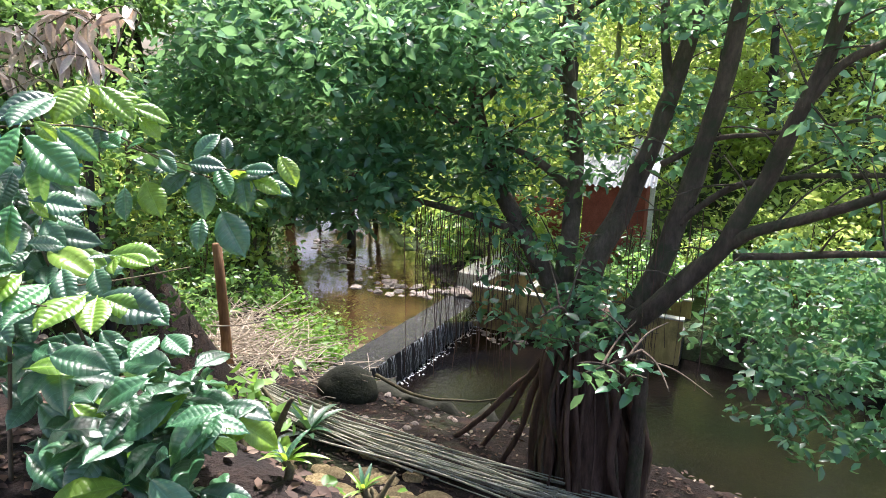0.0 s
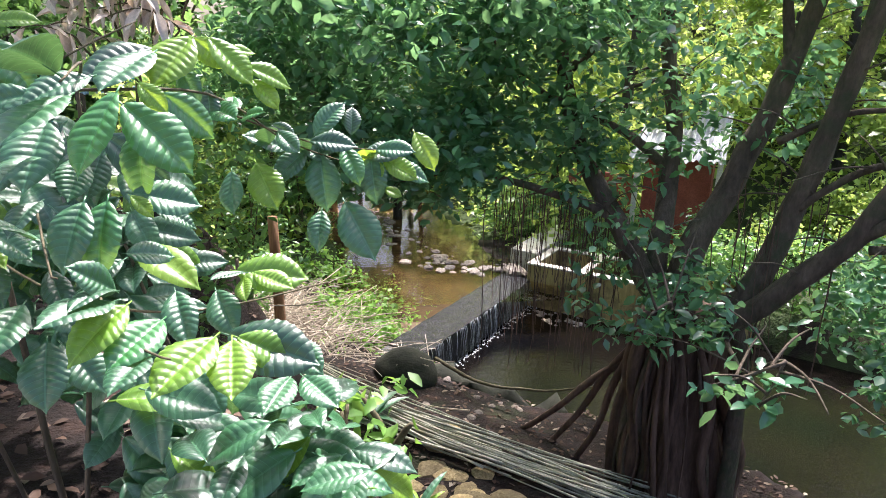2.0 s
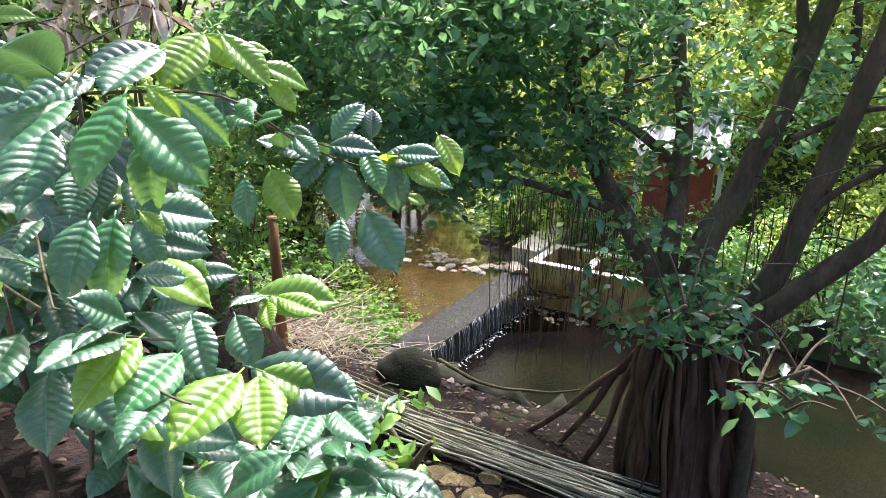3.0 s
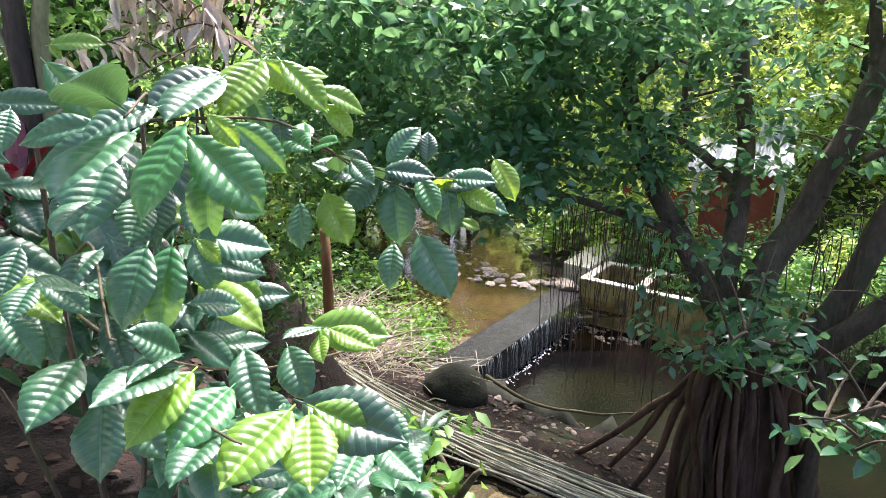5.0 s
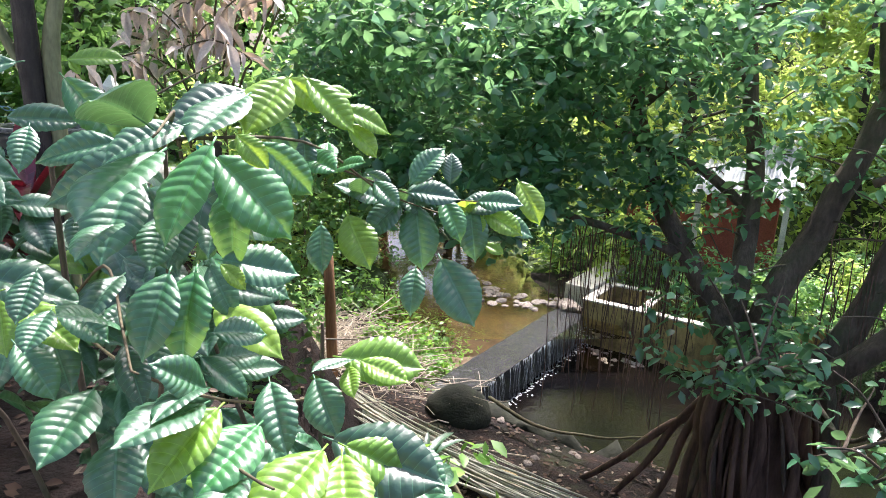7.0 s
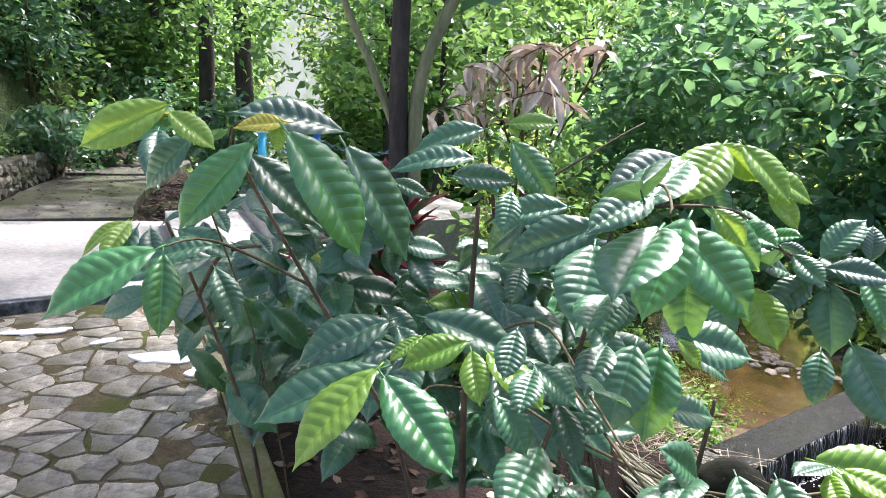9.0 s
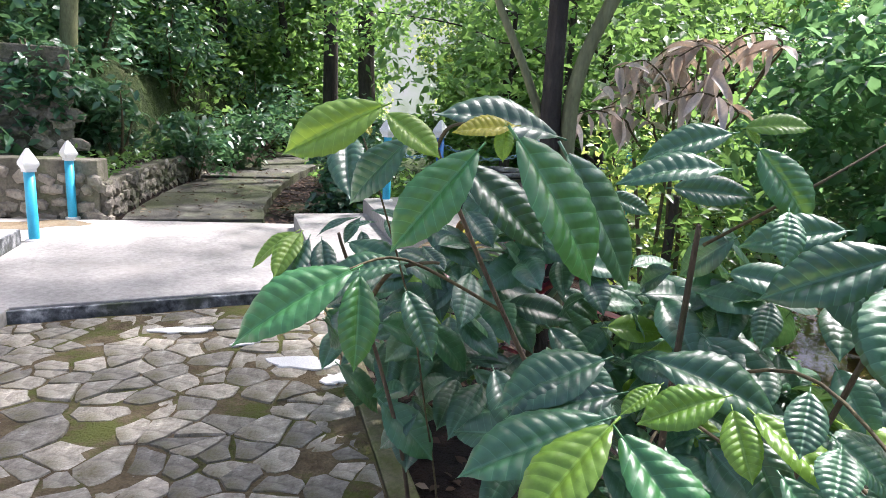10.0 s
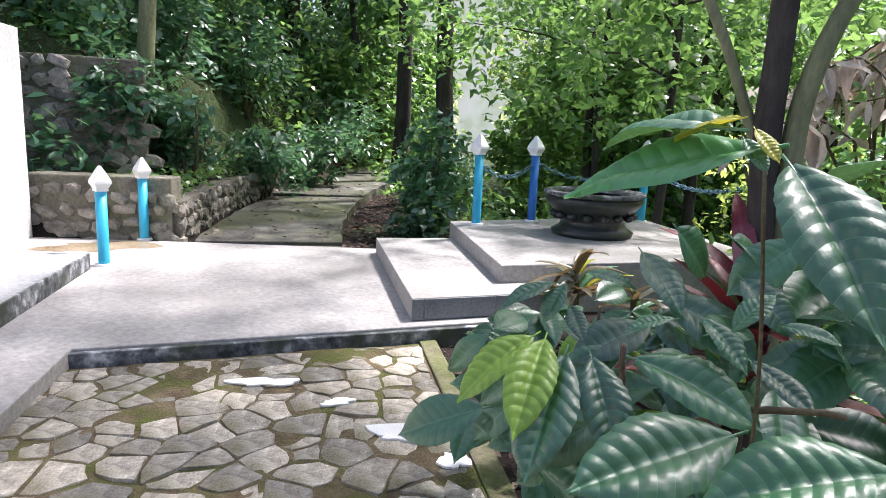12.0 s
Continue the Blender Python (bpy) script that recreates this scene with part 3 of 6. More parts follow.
def blue_post(place, material, label, tall=1.02):
    post = empty("bollard_post", place, label, "bollard", "blue posts with white caps")
    v, f = lathe([(0.052, 0.0), (0.05, 0.02), (0.05, tall - 0.22)], 16)
    mesh_ob("pole", v, f, material, post, True)
    v, f = lathe([(0.085, -0.004), (0.08, 0.018), (0.055, 0.022)], 16)
    mesh_ob("foot", v, f, M["white"], post, False, "white painted foot ring")
    bm = bmesh.new()
    rings = []
    for r, z in ((0.052, 0.79), (0.052, 0.82), (0.058, 0.83), (0.074, 0.86), (0.074, 0.885), (0.045, 0.95), (0.01, 1.02)):
        rings.append([bm.verts.new((r * sx, r * sy, z)) for sx, sy in ((1, 1), (-1, 1), (-1, -1), (1, -1))])
    for r0, r1 in zip(rings, rings[1:]):
        for k in range(4):
            bm.faces.new((r0[k], r0[(k + 1) % 4], r1[(k + 1) % 4], r1[k]))
    bm.faces.new(rings[0][::-1])
    bm.faces.new(rings[-1])
    bm.transform(Matrix.Translation((0, 0, tall - 1.02)))
    part("cap", bm, M["white"], post, "white pyramid-shaped cap")
    return post


blue_post(P3(9.02, -2.33, 0.1), M["blue"], "light blue round post with white pyramid cap", 0.925)
blue_post(P3(10.38, -2.3, 0.1), M["blue"], "light blue round post with white pyramid cap", 0.925)
blue_post(P3(6.77, -2.36, 0.1), M["blue"], "light blue round post with white pyramid cap", 0.925)
POSTS = {"c": P3(9.78, 1.4, 0.42), "d": P3(10.1, 2.16, 0.42), "e": Vector((-5.99, 9.04, 0.42)), "f": P3(7.97, 3.7, 0.42)}
for key, q in POSTS.items():
    blue_post(q, M["blue_shaded"] if key == "d" else M["blue"], "blue round post with white pyramid cap holding a chain")


def link_mesh():
    pts = []
    for k in range(10):
        an = 2 * math.pi * k / 10
        pts.append(Vector((0.045 * math.cos(an) * (1.15 if abs(math.cos(an)) > 0.5 else 1), 0.024 * math.sin(an), 0)))
    vs, fs = [], []
    for i, p in enumerate(pts):
        d = p.normalized()
        for k in range(5):
            an = 2 * math.pi * k / 5
            vs.append(p + d * math.cos(an) * 0.008 + Vector((0, 0, math.sin(an) * 0.008)))
    for i in range(10):
        for k in range(5):
            a, b, c, d = i * 5 + k, i * 5 + (k + 1) % 5, ((i + 1) % 10) * 5 + (k + 1) % 5, ((i + 1) % 10) * 5 + k
            fs.append((a, b, c, d))
    me = bpy.data.meshes.new("link")
    me.from_pydata([tuple(v) for v in vs], [], fs)
    me.polygons.foreach_set("use_smooth", [True] * len(me.polygons))
    me.materials.append(M["chain"])
    return me


LINK = link_mesh()


def chain(p0, p1, sag):
    p0, p1 = p0 + Vector((0, 0, 0.72)), p1 + Vector((0, 0, 0.72))
    thing = empty("chain", p0, "hanging blue-grey steel link chain between posts", "chain", "chains between posts")
    line = [p0.lerp(p1, i / 60) - Vector((0, 0, sag * 4 * (i / 60) * (1 - i / 60))) for i in range(61)]
    length = sum((b - a).length for a, b in zip(line, line[1:]))
    n = int(length / 0.078)
    for i in range(n):
        t = (i + 0.5) / n * 60
        k = min(59, int(t))
        q = line[k].lerp(line[k + 1], t - k)
        d = (line[k + 1] - line[k]).normalized()
        ob = new("link", LINK)
        ob.parent = thing
        rot = d.to_track_quat("X", "Z").to_matrix().to_4x4() @ Matrix.Rotation(radians(90 * (i % 2) + 20), 4, "X")
        ob.matrix_basis = Matrix.Translation(q - p0) @ rot


chain(POSTS["c"], POSTS["d"], 0.18)
chain(POSTS["d"], POSTS["e"], 0.2)
chain(POSTS["e"], POSTS["f"], 0.2)


def build_basin():
    b = empty("stone_basin", P3(9.2, 2.55, 0.42), "dark round stone water basin with scalloped rim", "basin")
    v, f = lathe([(0.42, 0), (0.44, 0.05), (0.36, 0.1), (0.33, 0.16), (0.4, 0.24), (0.5, 0.34), (0.53, 0.4), (0.5, 0.42)], 32)
    bowl = mesh_ob("bowl", v, f, M["basin"], b, True)
    v, f = lathe([(0.5, 0.42), (0.54, 0.44), (0.54, 0.47), (0.48, 0.475), (0.42, 0.44), (0.38, 0.3)], 32)
    mesh_ob("rim", v, f, M["kerb"], b, True, "pale worn rim")
    for k in range(16):
        an = 2 * math.pi * k / 16
        bm = bmesh.new()
        bmesh.ops.create_icosphere(bm, subdivisions=1, radius=0.06)
        bm.transform(Matrix.Translation((0.42 * math.cos(an), 0.42 * math.sin(an), 0.22)) @ Matrix.Diagonal((1, 1, 0.7, 1)))
        part("petal", bm, M["basin"], bowl, smooth=True)


build_basin()
def limb(parent, pts, r0, r1, name="limb", material=None, seg=9):
    line = curve_pts(pts, 6, 0.02)
    n = len(line)
    v, f = tube(line, [r0 + (r1 - r0) * (i / (n - 1)) ** 0.85 for i in range(n)], seg, 0.22)
    return mesh_ob(name, [q - parent.matrix_basis.translation for q in v], f, material or M["bark"], parent, True)


def build_banyan():
    base = Vector((1.85, 6.98, -2.75))
    tree = empty("banyan_tree", base, "many-limbed banyan tree with hanging aerial roots on the creek bank", "tree")
    rnd = random.Random(11)
    fork = Vector((1.72, 7.0, -1.15))
    # fluted trunk
    rings, seg = 18, 40
    vs, fs = [], []
    for i in range(rings):
        t = i / (rings - 1)
        c = Vector((0.05, 0, -0.2)).lerp(fork - base + Vector((0, 0, 0.35)), t)
        rad = 0.42 - 0.08 * t + 0.14 * (1 - t) ** 3
        for k in range(seg):
            an = 2 * math.pi * k / seg
            fl = 0.94 + 0.07 * math.sin(an * 5 + t * 2.5) + 0.05 * math.sin(an * 11 - t * 4) + 0.3 * noise.noise(Vector((math.cos(an) * 2.2, math.sin(an) * 2.2, t * 1.6)))
            vs.append(c + Vector((math.cos(an) * rad * fl, math.sin(an) * rad * fl * 0.85, 0)))
    for i in range(rings - 1):
        for k in range(seg):
            a, b = i * seg + k, i * seg + (k + 1) % seg
            fs.append((a, b, b + seg, a + seg))
    fs.append(tuple(range((rings - 1) * seg, rings * seg)))
    mesh_ob("trunk", vs, fs, M["root"], tree, True, "reddish brown trunk of fused roots")
    for i in range(64):
        an = rnd.uniform(0, 2 * math.pi)
        top = fork + Vector((math.cos(an) * 0.36, math.sin(an) * 0.3, rnd.uniform(-0.25, 0.35)))
        rr = rnd.uniform(0.42, 0.68)
        foot = base + Vector((math.cos(an + rnd.uniform(-0.3, 0.3)) * rr, math.sin(an) * rr * 0.85, 0.0))
        foot.z = ground(foot.x, foot.y) - 0.05
        m1 = top.lerp(foot, 0.35) + Vector((rnd.uniform(-0.11, 0.11), rnd.uniform(-0.06, 0.06), 0.05)) + Vector((math.cos(an), math.sin(an), 0)) * 0.03
        m2 = top.lerp(foot, 0.7) + Vector((rnd.uniform(-0.12, 0.12), rnd.uniform(-0.06, 0.06), 0.05))
        r = rnd.choice((0.01, 0.014, 0.022, 0.03, 0.05, 0.075))
        limb(tree, [top, m1, m2, foot], r * 0.9, r, "root", M["root"] if rnd.random() < 0.65 else M["bark"], 7)
    for foot in ((0.6, 7.72, -2.8), (0.85, 7.35, -2.8), (0.25, 7.95, -3.0)):
        f = Vector(foot)
        f.z = ground(f.x, f.y) - 0.05
        s = Vector((1.38, 7.25, -1.3 - rnd.uniform(0, 0.3)))
        limb(tree, [s, s.lerp(f, 0.35) + Vector((0.0, 0.02, 0.05)), s.lerp(f, 0.7) + Vector((0.03, -0.02, 0.02)), f], 0.05, 0.034, "root", M["root"], 8)
    limb(tree, [(1.98, 6.4, -0.75), (2.14, 6.5, -1.2), (2.2, 6.55, -1.8), (2.2, 6.5, ground(2.2, 6.5) - 0.1)], 0.07, 0.085, "root", M["bark"], 10)
    limbs = [
        ([fork, (1.3, 6.96, -0.58), (0.96, 7.17, 0.0), (0.63, 7.41, 0.58), (0.43, 7.58, 1.19), (0.31, 7.59, 1.92), (0.21, 7.49, 3.4)], 0.14, 0.05),
        ([(0.99, 7.16, 0.0), (0.51, 7.15, 0.18), (-0.05, 6.99, 0.35), (-0.58, 6.79, 0.49), (-1.2, 6.38, 0.39)], 0.055, 0.015),
        ([fork, (1.41, 7.07, -0.48), (1.48, 7.33, 0.23), (1.52, 7.51, 0.85), (1.44, 7.67, 1.53), (1.37, 7.76, 2.2), (1.3, 7.76, 3.6)], 0.13, 0.055),
        ([(1.51, 7.47, 0.47), (1.14, 7.47, 0.78), (0.68, 7.45, 0.99), (0.11, 7.29, 1.23), (-0.48, 6.98, 1.54)], 0.06, 0.015),
        ([(1.42, 7.67, 1.65), (0.99, 7.63, 1.97), (0.51, 7.46, 2.09), (-0.16, 7.27, 2.18)], 0.045, 0.012),
        ([(0.45, 7.59, 1.44), (0.92, 7.33, 1.95), (1.34, 7.14, 2.32), (1.72, 6.92, 2.57)], 0.045, 0.02),
    ]
    limbs2 = [
        ([fork, (1.63, 6.93, -0.44), (1.82, 7.01, 0.06), (2.05, 7.04, 0.61), (2.26, 7.04, 1.21), (2.41, 6.99, 1.84), (2.64, 6.75, 3.4)], 0.17, 0.07),
        ([(2.33, 7.02, 1.67), (2.26, 7.12, 2.18), (2.17, 7.17, 3.2)], 0.06, 0.04),
        ([fork, (1.98, 6.55, -0.68), (2.24, 6.52, -0.12), (2.43, 6.49, 0.59), (2.54, 6.41, 1.26), (2.6, 6.28, 1.87), (2.6, 6.08, 3.0)], 0.14, 0.07),
        ([fork, (1.98, 6.33, -0.66), (2.33, 6.04, -0.15), (2.58, 5.82, 0.29), (2.78, 5.62, 0.93), (2.84, 5.4, 1.46), (2.93, 5.21, 2.05), (2.92, 5.0, 3.0)], 0.12, 0.05),
        ([(2.59, 5.82, 0.26), (2.76, 5.56, 0.48), (3.03, 5.22, 0.67), (3.29, 4.85, 0.9), (3.5, 4.48, 1.14)], 0.06, 0.03),
    ]
    limbs3 = [
        ([(2.65, 5.77, 0.17), (3.03, 5.37, 0.29), (3.36, 4.84, 0.45), (3.59, 4.45, 0.6)], 0.04, 0.02),
        ([(2.84, 5.4, 1.46), (2.97, 5.21, 1.8), (3.14, 4.98, 1.96), (3.38, 4.68, 2.09)], 0.045, 0.03),
        ([(2.37, 6.46, 0.31), (2.7, 6.18, 0.73), (3.07, 5.8, 0.89), (3.55, 5.29, 0.99)], 0.04, 0.02),
        ([(2.25, 6.8, 0.88), (2.61, 6.48, 1.15), (3.05, 6.07, 1.26), (3.54, 5.45, 1.45)], 0.035, 0.015),
        ([(1.95, 6.6, -0.9), (1.64, 5.3, -0.71), (1.5, 4.6, -0.3), (1.42, 4.3, -0.17), (1.27, 4.34, -0.26), (1.02, 4.4, -0.38)], 0.022, 0.006),
        ([(1.42, 4.3, -0.17), (1.34, 4.26, -0.33), (1.27, 4.25, -0.43)], 0.01, 0.005),
        ([(1.55, 6.9, -0.9), (1.3, 6.2, -0.6), (1.15, 5.7, -0.35), (1.0, 5.35, -0.2), (0.85, 5.2, -0.25)], 0.03, 0.008),
    ]
    tips = []
    for pts, r0, r1 in limbs + limbs2 + limbs3:
        limb(tree, pts, r0, r1)
        tips.append([Vector(p) for p in pts])
    # side twigs
    for pts in tips:
        line = curve_pts(pts, 5)
        for k in range(2, len(line), 4):
            q = line[k]
            d = Vector((rnd.uniform(-1, 1), rnd.uniform(-1, 1), rnd.uniform(-0.2, 0.7))).normalized() * rnd.uniform(0.35, 0.9)
            limb(tree, [q, q + d * 0.5 + Vector((0, 0, 0.05)), q + d], 0.012, 0.004, "twig", M["bark"], 5)
    # hanging aerial roots
    strands = []
    for i in range(130):
        u = rnd.random()
        src = Vector((0.99, 7.16, 0.0)).lerp(Vector((-0.3, 6.95, 0.4)), u) if i < 100 else Vector((rnd.uniform(1.9, 2.5), rnd.uniform(6.2, 6.9), rnd.uniform(0, 0.7)))
        src = src + Vector((rnd.gauss(0, 0.12), rnd.gauss(0, 0.1), 0))
        ln = rnd.uniform(0.5, 1.9)
        pts = [src + Vector((noise.noise(Vector((i, k * 0.4, 0))) * 0.06, noise.noise(Vector((i, k * 0.4, 5))) * 0.06, -ln * k / 5)) for k in range(6)]
        strands.append(tube(pts, [rnd.choice((0.003, 0.004, 0.006))] * 6, 4, 0, False))
    v, f = merge(strands)
    tagged(mesh_ob("root_curtain", [q - base for q in v], f, M["root"], tree, True, "thin hanging aerial roots"), kind="stuff")
    # crown of small leaves
    # Clusters at z above 4 are unseen, added to shade the bank and pool.
    blobs = [((-1.4, 7.2, 1.9), (1.5, 1.2, 1.0), 5200), ((0.2, 7.4, 2.1), (1.3, 1.0, 0.9), 2600), ((-1.1, 6.6, 0.75), (1.0, 0.8, 0.55), 2600),
             ((-2.4, 7.6, 1.4), (1.0, 1.0, 0.8), 2600), ((0.1, 7.3, 0.9), (0.9, 0.6, 0.4), 900), ((1.0, 6.4, -0.35), (0.6, 0.5, 0.65), 260), ((1.55, 6.4, -0.5), (0.5, 0.4, 0.5), 190), ((4.2, 6.9, -0.7), (1.3, 0.9, 0.75), 2400), ((5.6, 6.2, -0.3), (1.4, 1.0, 1.0), 2000), ((3.6, 5.6, -1.1), (0.8, 0.6, 0.5), 700), ((4.4, 5.0, 0.6), (1.0, 0.8, 0.7), 900),
             ((1.2, 4.32, -0.3), (0.28, 0.15, 0.16), 60), ((1.3, 5.6, -0.4), (0.4, 0.4, 0.3), 120), ((2.6, 6.8, 2.6), (1.4, 1.0, 0.5), 1400), ((3.4, 5.4, 1.6), (0.9, 0.9, 0.6), 500),
             ((3.4, 5.0, 2.4), (0.9, 0.8, 0.4), 700), ((1.6, 7.9, 3.3), (2.6, 1.6, 0.6), 1200), ((-1.2, 7.8, 3.2), (2.2, 1.4, 0.7), 1200),
             ((2.5, 9.5, 5.0), (3.6, 2.6, 1.0), 1800), ((-0.9, 5.9, 1.95), (1.2, 0.8, 0.5), 1300), ((0.3, 6.1, 2.1), (0.9, 0.7, 0.5), 800), ((1.4, 7.4, 0.9), (0.6, 0.5, 0.6), 420), ((0.6, 7.3, 0.4), (0.5, 0.4, 0.4), 260), ((2.3, 7.3, 1.4), (0.8, 0.6, 0.6), 420), ((5.5, 8.0, 4.2), (2.6, 2.2, 1.0), 2600), ((0.2, 11.6, 4.3), (3.0, 2.0, 0.8), 3800), ((2.6, 11.0, 4.8), (2.4, 1.8, 0.8), 2600), ((0.8, 12.7, 5.3), (3.2, 1.5, 0.6), 2000)]
    v, f = grow_crown(blobs, 0.122)
    tagged(leaf_mesh("crown", v - np.array(base), f, M["leaf_banyan"], tree), "small oval glossy green leaves, high unseen clusters added for shade", kind="stuff")


build_banyan()


def shrub(place, radius, n, size, material, label, category="shrub", group="", stems=4, name="shrub", shape=LEAF_V):
    place = Vector(place)
    sh = empty(name, place, label, category, group)
    rnd = random.Random(int(abs(place.x * 97 + place.y * 31)))
    for i in range(stems):
        tip = Vector((rnd.uniform(-0.6, 0.6) * radius[0], rnd.uniform(-0.6, 0.6) * radius[1], radius[2] * rnd.uniform(1.0, 1.7)))
        pts = [Vector((rnd.uniform(-0.08, 0.08), rnd.uniform(-0.08, 0.08), -0.1)), tip * 0.5 + Vector((rnd.uniform(-0.1, 0.1), 0, 0)), tip]
        v, f = tube(curve_pts(pts, 4, 0.02), [0.03 - 0.0025 * k for k in range(9)], 6)
        mesh_ob("stem", v, f, M["twig"], sh, True)
    blobs = []
    for i in range(6):
        c = Vector((rnd.uniform(-0.5, 0.5) * radius[0], rnd.uniform(-0.5, 0.5) * radius[1], radius[2] * rnd.uniform(0.5, 1.5)))
        blobs.append((c, Vector(radius) * rnd.uniform(0.45, 0.7), n // 6))
    v, f = grow_crown(blobs, size, shape)
    tagged(leaf_mesh("crown", v, f, material, sh), kind="stuff")
    return sh


def tree(place, height, r, crown, n, size, material, bark, label, lean=(0, 0), bare=0.45):
    place = Vector(place)
    tr = empty("tree", place, label, "tree", "forest trees")
    rnd = random.Random(int(abs(place.x * 53 + place.y * 17)) + 1)
    top = Vector((lean[0], lean[1], height))
    pts = [Vector((0, 0, -0.3)), top * 0.35 + Vector((rnd.uniform(-0.15, 0.15), rnd.uniform(-0.15, 0.15), 0)), top * 0.7, top]
    line = curve_pts(pts, 6, 0.05)
    v, f = tube(line, [r * (1.15 - 0.85 * i / (len(line) - 1)) for i in range(len(line))], 10, 0.15)
    mesh_ob("trunk", v, f, bark, tr, True)
    blobs = []
    for i in range(9):
        t = rnd.uniform(bare, 1.0)
        q = top * t
        e = q + Vector((rnd.uniform(-1, 1) * crown, rnd.uniform(-1, 1) * crown, rnd.uniform(0.1, 0.9)))
        v, f = tube(curve_pts([q, q.lerp(e, 0.5) + Vector((0, 0, 0.15)), e], 4, 0.05), [r * 0.3 * (1 - 0.09 * k) for k in range(9)], 6)
        mesh_ob("limb", v, f, bark, tr, True)
        blobs.append((e, Vector((1, 1, 0.7)) * crown * rnd.uniform(0.4, 0.65), n // 6))
    v, f = grow_crown(blobs, size, FAR_V)
    tagged(leaf_mesh("crown", v, f, material, tr), kind="stuff")
    return tr


def on(x, y, dz=-0.05):
    return (x, y, ground(x, y) + dz)


FR = random.Random(21)
# forest across the creek
for i, x in enumerate(np.linspace(-9, 24, 13)):
    for row, (yy, hh) in enumerate(((20.5, 8.5), (26, 10), (33, 12))):
        px, py = x + FR.uniform(-0.9, 0.9) + row, yy + FR.uniform(-1, 1) - 0.25 * max(0, x - 6) * (1 if row else 1.2)
        if row == 0 and -6 < px < -1:
            continue
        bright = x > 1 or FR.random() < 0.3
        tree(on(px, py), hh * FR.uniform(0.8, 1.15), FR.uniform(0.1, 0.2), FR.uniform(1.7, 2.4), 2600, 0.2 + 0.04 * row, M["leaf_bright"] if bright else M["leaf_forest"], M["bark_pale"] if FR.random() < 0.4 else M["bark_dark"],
             "forest tree across the creek, sunlight put into its yellow-green leaf colour" if bright else "green forest tree across the creek", (FR.uniform(-0.8, 0.8), FR.uniform(-0.8, 0.4)), 0.15)
# undergrowth along the far bank
for i in range(26):
    x = -8 + i * 1.05
    y = 17.5 + FR.uniform(-0.8, 1.6) - 0.3 * max(0, x - 4)
    if line_dist(x, y, UP_LINE) < 2.2 or line_dist(x, y, DOWN_LINE) < 2.6 or (3.4 < x < 7.6 and y > 15.2):
        continue
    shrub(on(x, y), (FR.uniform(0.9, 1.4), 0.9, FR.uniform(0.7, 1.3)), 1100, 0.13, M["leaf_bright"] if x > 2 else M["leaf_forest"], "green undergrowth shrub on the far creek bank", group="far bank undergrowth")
# trees and shrubs by the path
# The two thinnest trunks carry wide unseen crowns, added to shade the walkway.
for a, b, h, r, c, n, m, bk in ((21.5, -1.2, 9, 0.22, 2.2, 2600, "leaf_forest", "bark_dark"), (18.88, 1.6, 11, 0.19, 1.9, 2600, "leaf_forest", "bark_dark"), (15.3, 2.05, 11, 0.17, 1.9, 2600, "leaf_forest", "bark_dark"), (12.9, -2.9, 8, 0.12, 2.0, 2400, "leaf_dark", "bark_pale"),
                               (13.9, 4.6, 9, 0.07, 2.6, 3600, "leaf_forest", "bark_dark"), (11.6, 4.4, 9, 0.08, 2.6, 3600, "leaf_forest", "bark_dark"), (16.5, -5.5, 9, 0.2, 2.4, 3000, "leaf_dark", "bark_dark"), (20, -5, 10, 0.2, 2.4, 3000, "leaf_dark", "bark_dark"),
                               (25, -4, 11, 0.25, 2.6, 3000, "leaf_dark", "bark_dark"), (29, 0, 12, 0.25, 2.8, 3000, "leaf_forest", "bark_dark"), (17, 7.5, 9, 0.15, 2.2, 3000, "leaf_forest", "bark_dark"),
                               (22, 8.5, 10, 0.2, 2.4, 3000, "leaf_bright", "bark_dark"), (14, -8.5, 9, 0.2, 2.4, 3000, "leaf_dark", "bark_dark"), (12.5, -6.3, 8, 0.15, 2.0, 2600, "leaf_dark", "bark_dark")):
    q = P3(a, b)
    tree(on(q.x, q.y), h, r, c, n, 0.17, M[m], M[bk], "tall forest tree beside the path", (FR.uniform(-0.4, 0.4), FR.uniform(-0.4, 0.4)), 0.55 if a < 14 or 15 < a < 19 else 0.3)
for x, y, rx, rz, n in ((-11.5, 5.0, 0.8, 0.75, 1100), (-11.7, 6.0, 0.75, 0.7, 1000), (-12.8, 7.9, 0.8, 0.7, 1000), (-14, 10.0, 0.9, 0.8, 1000), (-13.5, 6.6, 1.0, 1.1, 1200), (-15.2, 9, 1.2, 1.3, 1300), (-16.5, 12.2, 1.2, 1.3, 1300), (-12.9, 4.6, 1.1, 1.2, 1200), (-14.8, 6.2, 1.3, 1.5, 1400), (-14.2, 4.2, 1.2, 1.3, 1200)):
    shrub(on(x, y), (rx, rx, rz), n, 0.16, M["leaf_dark"], "dark glossy coffee bush on the stone bank", group="bank coffee bushes")
for x, y, rx, rz, n in ((-8.75, 8.0, 0.6, 1.0, 1000), (-8.35, 7.45, 0.45, 0.28, 420), (-9.6, 9.4, 0.7, 0.8, 700), (-10.8, 11.0, 0.8, 0.9, 700)):
    shrub(on(x, y), (rx, rx, rz), n, 0.14, M["leaf_coffee"], "coffee bush at the edge of the path", group="path side bushes")
